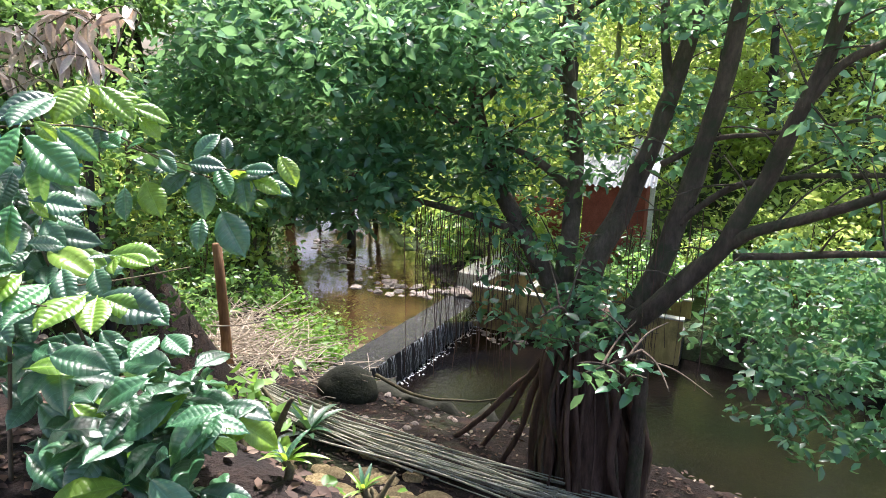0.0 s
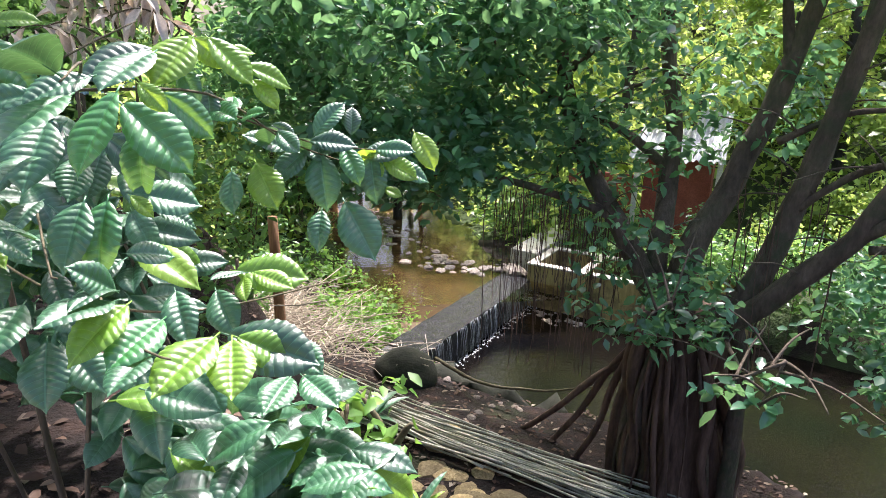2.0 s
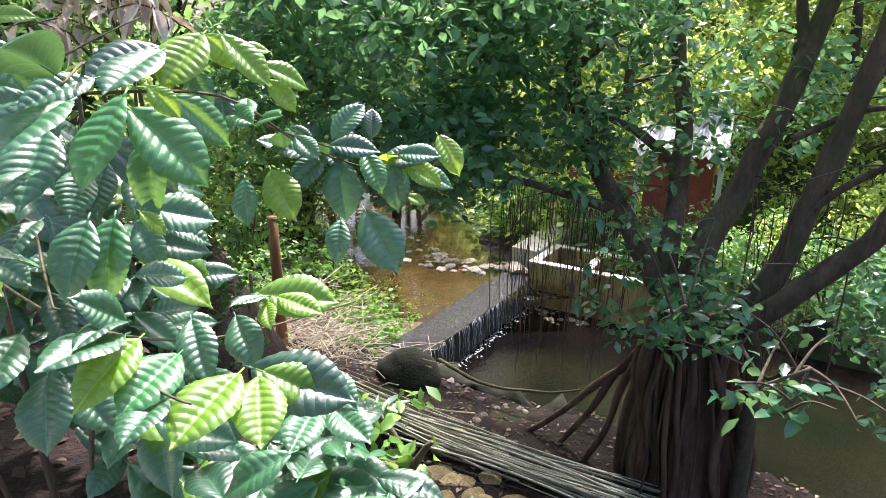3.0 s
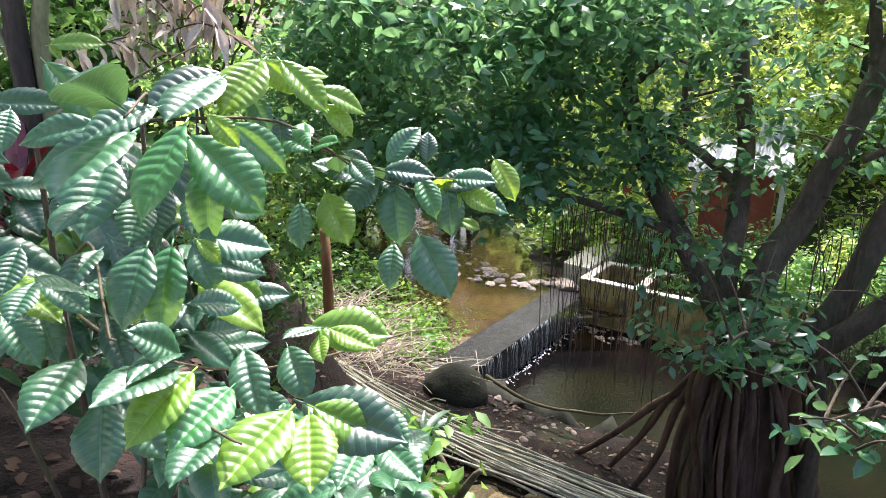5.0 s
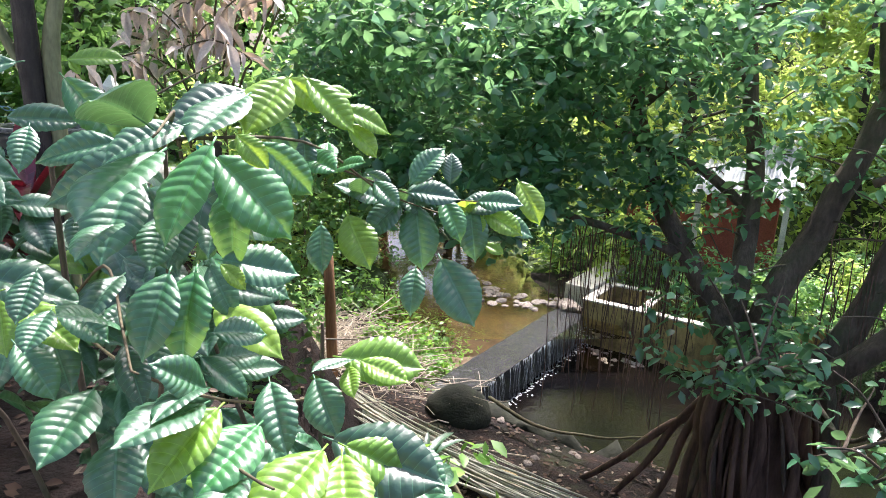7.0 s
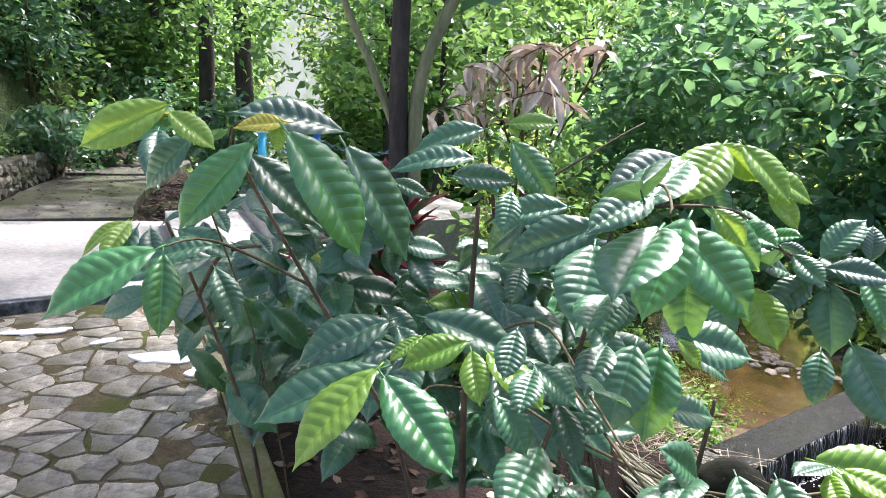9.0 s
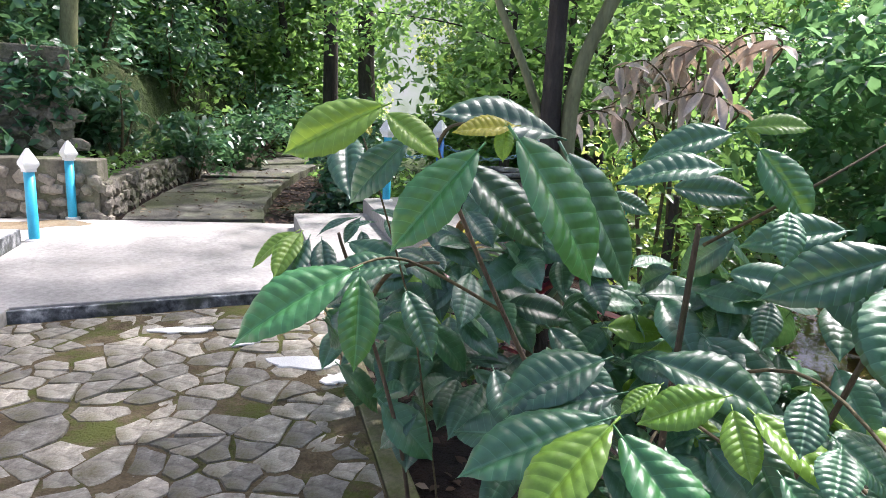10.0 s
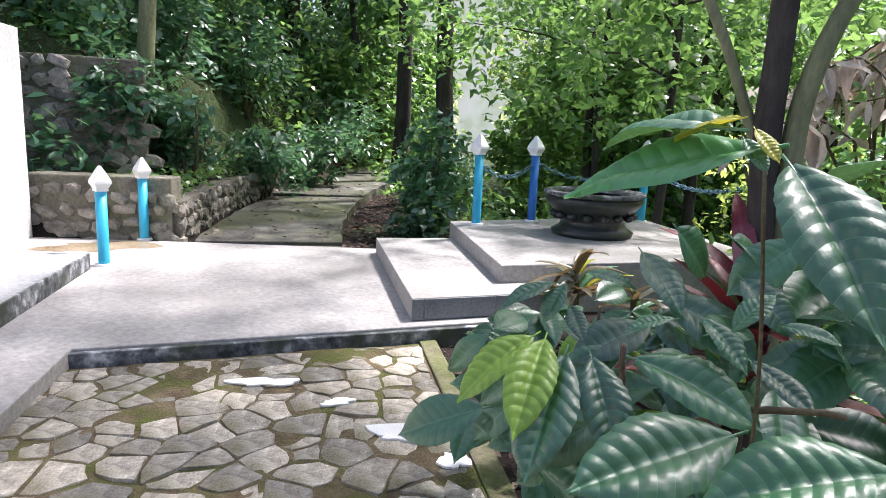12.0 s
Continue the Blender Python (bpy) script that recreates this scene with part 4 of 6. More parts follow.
# beyond the raised platform
for x, y, rx, rz, n, m in ((-6.6, 10.6, 1.0, 0.9, 900, "leaf_bright"), (-5.2, 10.4, 0.9, 0.7, 900, "leaf_bright"), (-4.0, 9.6, 0.8, 0.8, 900, "leaf_forest"), (-7.8, 11.8, 1.0, 0.9, 900, "leaf_bright"), (-2.6, 11.8, 0.7, 0.35, 700, "leaf_grass"),
                           (-3.3, 13.6, 0.9, 0.5, 900, "leaf_grass"), (-5.0, 13.5, 1.2, 1.3, 1300, "leaf_forest"), (-6.5, 15, 1.6, 1.8, 1500, "leaf_bright"), (-4.6, 16.5, 1.3, 1.2, 1300, "leaf_forest"), (-2.1, 10.9, 0.5, 0.2, 420, "leaf_grass")):
    shrub(on(x, y), (rx, rx, rz), n, 0.11, M[m], "bright green weedy shrub on the creek bank", group="creek bank shrubs")


# ---- far woods: leaves over the hills ----
def undergrowth(name, count, spot, lift, size, material, label, shape=FAR_V):
    pts = []
    while len(pts) < count:
        x, y = spot()
        pts.append((x, y, ground(x, y) + abs(FR.gauss(0, lift)) * (0.6 + 0.8 * abs(noise.noise(Vector((x * 0.4, y * 0.4, 7)))))))
    v, f = leaves(np.array(pts), size, shape=shape)
    tagged(leaf_mesh(name, v, f, material), label, "undergrowth", kind="stuff")


def far_spot():
    while True:
        b, a = 16.5 + 32 * FR.random() ** 1.3, FR.uniform(-22, 26)
        q = P3(a, b)
        if line_dist(q.x, q.y, UP_LINE) > 2.0 and not (3.2 < q.x < 7.4 and 14 < q.y < 18):
            return q.x, q.y


def hill_spot():
    a = FR.uniform(11, 38)
    q = P3(a, path_left(a) - 1.3 - 12 * FR.random() ** 1.3)
    return q.x, q.y


def end_spot():
    while True:
        a, b = FR.uniform(24, 50), FR.uniform(-8, 18)
        if abs(b - 0.241 * a + 0.97) > 1.3:
            q = P3(a, b)
            return q.x, q.y


def mid_spot():
    while True:
        a, b = FR.uniform(8, 32), FR.uniform(8.5, 20)
        q = P3(a, b)
        if line_dist(q.x, q.y, UP_LINE) > 2.0 and line_dist(q.x, q.y, DOWN_LINE) > 2.5 and not (3.2 < q.x < 7.4 and 14 < q.y < 18) and not (a < 13 and q.y < 15.5 and q.x > -4.5):
            return q.x, q.y


def bank_spot():
    while True:
        q = P3(FR.uniform(10.6, 24), FR.uniform(1.0, 9))
        if line_dist(q.x, q.y, UP_LINE) > 2.0:
            return q.x, q.y


undergrowth("far_woods", 60000, far_spot, 2.2, 0.28, M["leaf_bright"], "dense woodland on the far slope, sunlight put into its yellow-green colour")
undergrowth("hill_undergrowth", 40000, hill_spot, 0.8, 0.19, M["leaf_dark"], "dark green undergrowth on the hillside above the path", LEAF_V)


def fern_spot():
    q = P3(FR.uniform(12.0, 16.5), FR.uniform(-8.0, -3.6))
    return q.x, q.y


undergrowth("hill_ferns", 9000, fern_spot, 0.35, 0.11, M["leaf_forest"], "fresh green ferns and creepers on the slope above the stone wall", LEAF_V)
undergrowth("path_end_woods", 9000, end_spot, 2.5, 0.4, M["leaf_bright"], "woodland where the path ends, in the sunlight-tinted leaf colour")
ER = random.Random(77)


def close_end_spot():
    while True:
        a = ER.uniform(17, 36)
        b = ER.uniform(-6, 13)
        mid = 0.241 * a - 0.97
        if abs(b - mid) > 0.45 + 0.03 * a and (b > mid or b < path_left(a) - 0.4 or a > 21) and not (a < 21 and mid - 2 < b < mid + 2.2):
            q = P3(a, b)
            if line_dist(q.x, q.y, UP_LINE) > 1.2:
                return q.x, q.y


undergrowth("path_end_thicket", 55000, close_end_spot, 3.0, 0.22, M["leaf_forest"], "dense green thicket round the end of the path")
for a, b, h, c, m in ((20, -2.6, 7, 2.0, "leaf_dark"), (22.5, 0.6, 7.5, 2.0, "leaf_forest"), (22.5, 7.4, 7, 2.2, "leaf_forest"), (25, 1.6, 8, 1.8, "leaf_forest"), (26, 8.6, 8, 2.4, "leaf_forest"),
                      (28, 2.2, 9, 2.0, "leaf_dark"), (24, -1.2, 9, 2.4, "leaf_dark"), (31, 10.2, 10, 2.8, "leaf_forest"), (30, 0.6, 10, 2.6, "leaf_dark"), (19, 7.0, 8, 2.2, "leaf_forest"), (18, 9.5, 7, 2.2, "leaf_forest"), (16.0, 5.4, 7, 1.5, "leaf_forest"), (15.0, 6.9, 7, 1.6, "leaf_forest")):
    q = P3(a, b)
    tree(on(q.x, q.y), h, 0.14, c, 3200, 0.26, M[m], M["bark_dark"], "leafy forest tree near the end of the path", (ER.uniform(-0.4, 0.4), ER.uniform(-0.4, 0.4)), 0.12)
for x, y, h, c, m in ((-4.7, 17.6, 8, 2.2, "leaf_forest"), (-6.4, 19.0, 9, 2.4, "leaf_forest"), (-2.6, 19.4, 9, 2.3, "leaf_bright"), (-8.8, 20.5, 9, 2.4, "leaf_forest")):
    tree(on(x, y), h, 0.13, c, 3400, 0.2, M[m], M["bark_dark"], "leafy forest tree on the creek bank", (ER.uniform(-0.4, 0.4), ER.uniform(-0.4, 0.4)), 0.18)
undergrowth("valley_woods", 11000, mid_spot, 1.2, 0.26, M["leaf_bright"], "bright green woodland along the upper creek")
undergrowth("bank_undergrowth", 8000, bank_spot, 0.5, 0.16, M["leaf_forest"], "green undergrowth between the path and the creek")


def glowing_haze_card():
    """Glowing flat sheet beyond the path's end, painted to stand in for bright haze."""
    m, nt, p = base_mat("glowing_haze_paint", 1.0)
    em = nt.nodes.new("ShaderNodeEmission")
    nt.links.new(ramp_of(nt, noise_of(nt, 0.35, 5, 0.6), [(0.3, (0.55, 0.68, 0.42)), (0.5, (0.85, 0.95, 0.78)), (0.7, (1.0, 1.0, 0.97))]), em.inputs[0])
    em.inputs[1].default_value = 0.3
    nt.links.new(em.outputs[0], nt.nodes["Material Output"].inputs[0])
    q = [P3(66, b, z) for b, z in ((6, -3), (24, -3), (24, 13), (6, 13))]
    tagged(mesh_ob("backdrop", q, [(0, 1, 2, 3)], m), "flat glowing sheet painted as pale haze beyond the path", "backdrop", kind="structure")


glowing_haze_card()


# ---- the coffee shrub beside the paving ----
def coffee_leaf_mesh(curl, wide, seed, n=56, m=7):
    """A pointed leaf whose blade bulges between the sunk side veins."""
    vs, fs = [], []
    for i in range(n + 1):
        t = i / n
        w = wide * math.sin(math.pi * (0.02 + 0.98 * t) ** 0.96) ** 0.82 * (1 + 0.022 * math.sin(62 * t + seed)) + 0.003
        w *= 1 - 0.55 * smooth(0.84, 0.97, t)
        for k in range(-m, m + 1):
            u = k / m
            bulge = 0.0105 * abs(math.sin(31 * (t - 0.5 * abs(u) * w) + 0.25 * math.sin(t * 17 + seed * 2.1))) ** 0.85 * math.sin(math.pi * min(1, 0.12 + 0.8 * abs(u))) ** 0.7 * w / wide
            wav = bulge + 0.014 * math.sin(t * 9 + seed + (2 if u > 0 else 0)) * abs(u)
            vs.append((u * w, t * (1 - 0.12 * curl * t), 0.05 * abs(u) * w / wide + 0.05 * (1 - (2 * abs(u) - 1) ** 2) * w / wide - curl * 1.4 * t * t + wav))
    c = 2 * m + 1
    for i in range(n):
        for k in range(2 * m):
            fs.append((i * c + k, i * c + k + 1, (i + 1) * c + k + 1, (i + 1) * c + k))
    # short stalk
    o = len(vs)
    v, f = tube([(0, -0.1, 0.0), (0, 0.0, 0.0), (0, 0.25, 0.0 - curl * 0.06 - 0.006)], [0.011, 0.011, 0.005], 5)
    vs.extend(v)
    fs.extend(tuple(q + o for q in g) for g in f)
    me = bpy.data.meshes.new("leaf")
    me.from_pydata([tuple(q) for q in vs], [], fs)
    me.polygons.foreach_set("use_smooth", [True] * len(me.polygons))
    return me


LEAF_SHAPES = {}
for kind_, mat_ in (("m", "leaf_coffee"), ("p", "leaf_coffee"), ("g", "leaf_coffee_lit"), ("y", "leaf_coffee_young"), ("Y", "leaf_yellow")):
    LEAF_SHAPES[kind_] = [coffee_leaf_mesh(c, w, i) for i, (c, w) in enumerate(((0.06, 0.29), (0.12, 0.31), (0.03, 0.3), (0.17, 0.28)))]
    for me_ in LEAF_SHAPES[kind_]:
        me_.materials.append(M[mat_])
SMALL_LEAVES = {k: [coffee_leaf_mesh(c, w, i, 22, 3) for i, (c, w) in enumerate(((0.1, 0.27), (0.2, 0.25)))] for k in "my"}
for kind_, mat_ in (("m", "leaf_coffee"), ("y", "leaf_coffee_young")):
    for me_ in SMALL_LEAVES[kind_]:
        me_.materials.append(M[mat_])
LR = random.Random(8)


def put_leaf(shrub_ob, kind, base, tip, slim=1.0, shapes=LEAF_SHAPES, open_side=(-1.2, 0.8, 1.9)):
    """One leaf from base to tip, its face turned to the light over the open path."""
    base, tip = Vector(base), Vector(tip)
    d = tip - base
    y = d.normalized()
    up = (Vector(open_side) - base).normalized() * 0.8 + Vector((LR.uniform(-0.35, 0.35), LR.uniform(-0.3, 0.3), 0.5 + LR.uniform(-0.2, 0.3)))
    z = (up - y * up.dot(y)).normalized()
    x = y.cross(z)
    s = d.length * 1.05
    ob = new("leaf", LR.choice(shapes[kind]))
    ob.parent = shrub_ob
    rot = Matrix((x, y, z)).transposed().to_4x4()
    ob.matrix_basis = Matrix.Translation(base - shrub_ob.matrix_basis.translation) @ rot @ Matrix.Diagonal((s * slim * LR.uniform(0.92, 1.06), s, s, 1))
    return ob


LEAVES_A = [
    ("g", -1.25, 1.99, 1.42, -1.29, 1.87, 1.27),
    ("m", -1.27, 1.85, 1.42, -1.29, 1.66, 1.36),
    ("m", -1.32, 2.02, 1.45, -1.39, 1.89, 1.42),
    ("m", -1.31, 1.89, 1.46, -1.3, 1.71, 1.54),
    ("y", -1.25, 2.39, 1.54, -1.3, 2.26, 1.43),
    ("g", -1.23, 2.16, 1.41, -1.13, 2.2, 1.31),
    ("g", -1.27, 2.05, 1.39, -1.12, 2.05, 1.26),
    ("y", -1.21, 2.01, 1.44, -1.15, 2.0, 1.39),
    ("g", -1.25, 2.09, 1.34, -1.24, 2.0, 1.2),
    ("m", -1.31, 2.29, 1.5, -1.35, 2.1, 1.43),
    ("m", -1.33, 2.34, 1.51, -1.43, 2.17, 1.47),
    ("y", -1.26, 2.43, 1.54, -1.17, 2.42, 1.47),
    ("y", -1.21, 2.41, 1.54, -1.1, 2.42, 1.43),
]
LEAVES_B = [
    ("y", -1.2, 2.5, 1.51, -1.13, 2.54, 1.52),
    ("y", -1.17, 2.56, 1.47, -1.04, 2.61, 1.43),
    ("y", -1.15, 2.57, 1.43, -1.07, 2.56, 1.36),
    ("m", -1.27, 2.36, 1.46, -1.22, 2.33, 1.38),
    ("m", -1.21, 2.38, 1.41, -1.19, 2.34, 1.32),
    ("m", -1.11, 2.61, 1.3, -1.04, 2.61, 1.27),
    ("m", -1.03, 2.69, 1.21, -1.11, 2.6, 1.14),
    ("m", -0.99, 2.71, 1.2, -0.95, 2.64, 1.04),
    ("y", -1.16, 2.6, 1.18, -1.08, 2.53, 1.06),
    ("m", -1.22, 2.55, 1.16, -1.2, 2.48, 1.05),
    ("m", -1.01, 2.74, 1.26, -0.93, 2.78, 1.37),
    ("m", -0.9, 2.78, 1.26, -0.9, 2.81, 1.35),
]
LEAVES_C = [
    ("m", -0.91, 2.75, 1.24, -0.99, 2.7, 1.22),
    ("m", -0.84, 2.81, 1.19, -0.81, 2.74, 1.05),
    ("y", -0.8, 2.82, 1.18, -0.68, 2.81, 1.12),
    ("y", -0.81, 2.8, 1.17, -0.8, 2.77, 1.12),
    ("y", -0.7, 2.9, 1.26, -0.62, 2.86, 1.15),
    ("m", -0.73, 2.85, 1.2, -0.87, 2.8, 1.2),
    ("m", -0.98, 2.69, 1.02, -0.98, 2.6, 0.92),
    ("m", -0.91, 2.73, 1.04, -0.8, 2.65, 0.88),
    ("y", -0.79, 2.8, 1.08, -0.73, 2.79, 1.06),
    ("m", -0.96, 2.73, 1.18, -1.05, 2.69, 1.23),
    ("m", -0.77, 2.85, 1.15, -0.64, 2.85, 1.12),
    ("m", -1.08, 2.66, 1.22, -1.19, 2.59, 1.27),
]
LEAVES_D = [
    ("m", -1.3, 1.91, 1.2, -1.31, 1.81, 1.09),
    ("g", -1.26, 1.93, 1.2, -1.26, 1.84, 1.07),
    ("p", -1.25, 2.02, 1.2, -1.12, 2.07, 1.17),
    ("y", -1.24, 1.99, 1.2, -1.19, 1.99, 1.16),
    ("m", -1.33, 1.82, 1.22, -1.33, 1.71, 1.2),
    ("p", -1.29, 1.73, 1.17, -1.29, 1.62, 1.23),
    ("m", -1.24, 1.95, 1.08, -1.16, 2.01, 1.07),
    ("m", -1.24, 2.09, 1.15, -1.15, 2.12, 1.11),
    ("p", -1.34, 1.84, 1.3, -1.34, 1.72, 1.3),
    ("m", -1.38, 2.05, 1.27, -1.37, 1.97, 1.19),
    ("m", -1.37, 2.12, 1.27, -1.37, 2.03, 1.18),
    ("m", -1.41, 1.99, 1.35, -1.39, 1.85, 1.25),
]
LEAVES_E = [
    ("y", -1, 1.96, 1.05, -0.85, 1.97, 1.04),
    ("y", -0.96, 1.95, 1.05, -0.87, 1.93, 1.03),
    ("m", -0.98, 1.95, 1.05, -1.03, 1.88, 1.06),
    ("y", -0.98, 1.94, 1.04, -0.96, 1.88, 1.02),
    ("m", -1.05, 1.96, 1, -0.99, 1.88, 0.94),
    ("p", -1.11, 1.89, 1.02, -1.05, 1.79, 0.96),
    ("m", -1.16, 1.75, 1.07, -1.19, 1.68, 1.14),
    ("m", -1.16, 1.75, 1.07, -1.18, 1.64, 1.1),
    ("y", -1.13, 1.73, 1.05, -1.17, 1.6, 1.01),
    ("m", -1.15, 1.72, 1.06, -1.2, 1.58, 1.07),
    ("g", -1.08, 1.76, 1.01, -1.11, 1.62, 0.99),
    ("y", -0.97, 1.74, 0.99, -1.02, 1.59, 0.95),
]
LEAVES_F = [
    ("y", -0.94, 1.75, 0.98, -0.9, 1.63, 0.93),
    ("y", -0.95, 1.81, 0.96, -0.82, 1.8, 0.92),
    ("m", -0.98, 1.84, 0.95, -0.79, 1.8, 0.92),
    ("m", -1.07, 1.68, 0.97, -1.09, 1.57, 0.97),
    ("m", -0.87, 1.9, 0.91, -0.79, 1.83, 0.89),
    ("m", -0.91, 2.03, 0.76, -0.93, 1.89, 0.75),
    ("m", -0.88, 2.04, 0.76, -0.78, 1.95, 0.74),
]
LEAVES_G = [
    ("m", -1.5, 1.78, 1.1, -1.42, 1.76, 1.03),
    ("m", -1.45, 1.89, 0.97, -1.45, 1.74, 0.91),
    ("m", -1.4, 1.88, 0.89, -1.36, 1.78, 0.79),
    ("m", -1.38, 1.9, 0.88, -1.27, 1.86, 0.8),
    ("m", -1.44, 1.79, 1.16, -1.43, 1.71, 1.13),
    ("m", -1.45, 1.82, 1.16, -1.37, 1.83, 1.1),
    ("m", -1.4, 2.04, 1.08, -1.46, 1.94, 1.09),
    ("m", -1.49, 1.83, 1.21, -1.48, 1.76, 1.15),
    ("m", -1.61, 2.14, 1.25, -1.6, 2.07, 1.19),
    ("m", -1.34, 2.11, 1.01, -1.4, 2, 0.97),
    ("m", -1.57, 1.95, 1.44, -1.55, 1.89, 1.38),
]
LEAVES_H = [
    ("y", -2.08, 1.59, 1.57, -2.19, 1.49, 1.5),
    ("y", -2.04, 1.56, 1.56, -1.96, 1.58, 1.51),
    ("g", -1.95, 1.66, 1.51, -2.02, 1.55, 1.37),
    ("m", -2.05, 1.62, 1.52, -2.13, 1.56, 1.43),
    ("g", -1.91, 1.71, 1.53, -1.78, 1.79, 1.33),
    ("p", -1.93, 1.91, 1.5, -1.82, 2.01, 1.27),
    ("Y", -1.93, 1.73, 1.55, -2.0, 1.67, 1.54),
    ("y", -1.94, 1.72, 1.55, -1.93, 1.7, 1.5),
    ("m", -1.98, 1.96, 1.53, -2.11, 1.79, 1.59),
    ("m", -2.02, 1.73, 1.48, -1.89, 1.78, 1.36),
    ("g", -2.18, 1.63, 1.29, -2.28, 1.45, 1.2),
    ("g", -2.17, 1.64, 1.28, -2.11, 1.58, 1.15),
    ("m", -2.19, 1.79, 1.22, -2.09, 1.76, 1.13),
]
LEAVES_I = [
    ("p", -1.7, 2.05, 1.49, -1.84, 1.95, 1.49),
    ("m", -1.71, 2.11, 1.55, -1.83, 2.02, 1.52),
    ("y", -1.73, 2.3, 1.56, -1.62, 2.33, 1.58),
    ("y", -1.73, 2.3, 1.56, -1.7, 2.29, 1.53),
    ("g", -1.68, 2.21, 1.52, -1.57, 2.21, 1.4),
    ("p", -1.42, 2.07, 1.38, -1.6, 2.01, 1.29),
    ("p", -1.51, 2.12, 1.4, -1.65, 2.05, 1.38),
    ("y", -1.74, 1.76, 1.1, -1.81, 1.59, 0.98),
    ("g", -1.72, 1.76, 1.09, -1.55, 1.72, 0.97),
    ("m", -1.79, 1.85, 1.06, -1.95, 1.66, 0.99),
    ("y", -1.61, 1.88, 1.15, -1.71, 1.8, 1.11),
    ("y", -1.59, 1.86, 1.14, -1.54, 1.8, 1.07),
]
LEAVES_J = [
    ("y", -1.56, 1.87, 1.14, -1.43, 1.83, 1.08),
    ("m", -1.57, 1.94, 1.11, -1.41, 1.94, 1.07),
    ("y", -1.71, 1.88, 1.14, -1.75, 1.82, 1.1),
    ("m", -1.75, 1.96, 1.15, -1.54, 2.0, 1.12),
    ("m", -1.85, 1.97, 1.12, -1.98, 1.81, 1.06),
    ("m", -1.8, 1.93, 1.08, -1.95, 1.8, 1.04),
    ("m", -1.47, 2.15, 1.3, -1.38, 2.08, 1.15),
    ("m", -1.58, 1.96, 1.06, -1.49, 1.88, 0.97),
    ("m", -1.46, 2.01, 1.01, -1.38, 1.93, 0.94),
    ("m", -1.84, 2.23, 1.43, -1.7, 2.28, 1.43),
    ("m", -1.92, 2.08, 1.42, -1.84, 2.11, 1.39),
    ("m", -1.39, 2.35, 1.49, -1.47, 2.28, 1.44),
]
LEAVES_K = [
    ("y", -2.7, 1.96, 1.24, -2.65, 1.83, 1.18),
    ("y", -2.72, 1.96, 1.24, -2.77, 1.85, 1.18),
    ("m", -2.66, 1.95, 1.23, -2.63, 1.83, 1.11),
    ("m", -2.63, 1.97, 1.23, -2.54, 1.9, 1.15),
    ("m", -2.45, 2.01, 1.17, -2.55, 1.81, 1.14),
    ("m", -2.6, 2.04, 1.22, -2.43, 2.07, 1.19),
    ("m", -2.5, 2.22, 1.2, -2.4, 2.19, 1.16),
    ("m", -2.54, 2.11, 1.28, -2.46, 2.09, 1.24),
    ("m", -2.5, 2.12, 1.27, -2.47, 2.16, 1.33),
    ("m", -2.45, 2.16, 1.28, -2.38, 2.17, 1.28),
    ("m", -2.58, 2.11, 1.27, -2.63, 2.06, 1.26),
]
LEAVES_L = [
    ("m", -3.0, 2.45, 1.19, -3.08, 2.35, 1.15),
    ("m", -2.98, 2.46, 1.19, -2.99, 2.39, 1.12),
    ("m", -2.94, 2.49, 1.22, -2.85, 2.54, 1.21),
    ("m", -2.95, 2.44, 1.15, -2.89, 2.4, 1.1),
    ("p", -2.46, 1.91, 1.54, -2.63, 1.95, 1.55),
    ("Y", -2.45, 1.9, 1.55, -2.53, 1.93, 1.53),
    ("p", -2.45, 1.92, 1.53, -2.42, 1.91, 1.5),
    ("Y", -2.44, 1.92, 1.54, -2.41, 1.91, 1.51),
    ("g", -2.43, 1.92, 1.52, -2.65, 1.91, 1.46),
    ("p", -2.37, 1.8, 1.51, -2.27, 1.7, 1.43),
    ("m", -2.27, 1.86, 1.25, -2.39, 1.75, 1.23),
    ("m", -2.39, 1.97, 1.48, -2.32, 1.94, 1.52),
]
CAMERA_LANE = [(0.0, 0.0), (-0.65, 0.8), (-0.92, 0.83), (-1.22, 0.76), (-1.75, 1.02), (-2.21, 1.2), (-2.5, 1.35)]


def branch(shrub_ob, pts, r0, r1, material=None):
    line = curve_pts(pts, 5, 0.008)
    n = len(line)
    v, f = tube(line, [r0 + (r1 - r0) * i / (n - 1) for i in range(n)], 7, 0.1)
    mesh_ob("branch", [q - shrub_ob.matrix_basis.translation for q in v], f, material or M["twig"], shrub_ob, True)


def filler(shrub_ob, count, centre, radius, clear=1.4):
    made = 0
    while made < count:
        q = Vector([centre[k] + LR.uniform(-1, 1) * radius[k] for k in range(3)])
        if sum(((q[k] - centre[k]) / radius[k]) ** 2 for k in range(3)) > 1:
            continue
        an = LR.uniform(0, 2 * math.pi)
        d = Vector((math.cos(an), math.sin(an), LR.uniform(-0.9, 0.15))).normalized() * LR.uniform(0.15, 0.24)
        if min(line_dist(q.x, q.y, CAMERA_LANE), line_dist((q + d).x, (q + d).y, CAMERA_LANE)) < clear:
            continue
        put_leaf(shrub_ob, "m" if LR.random() < 0.93 else "y", q, q + d, 1.0, SMALL_LEAVES)
        made += 1


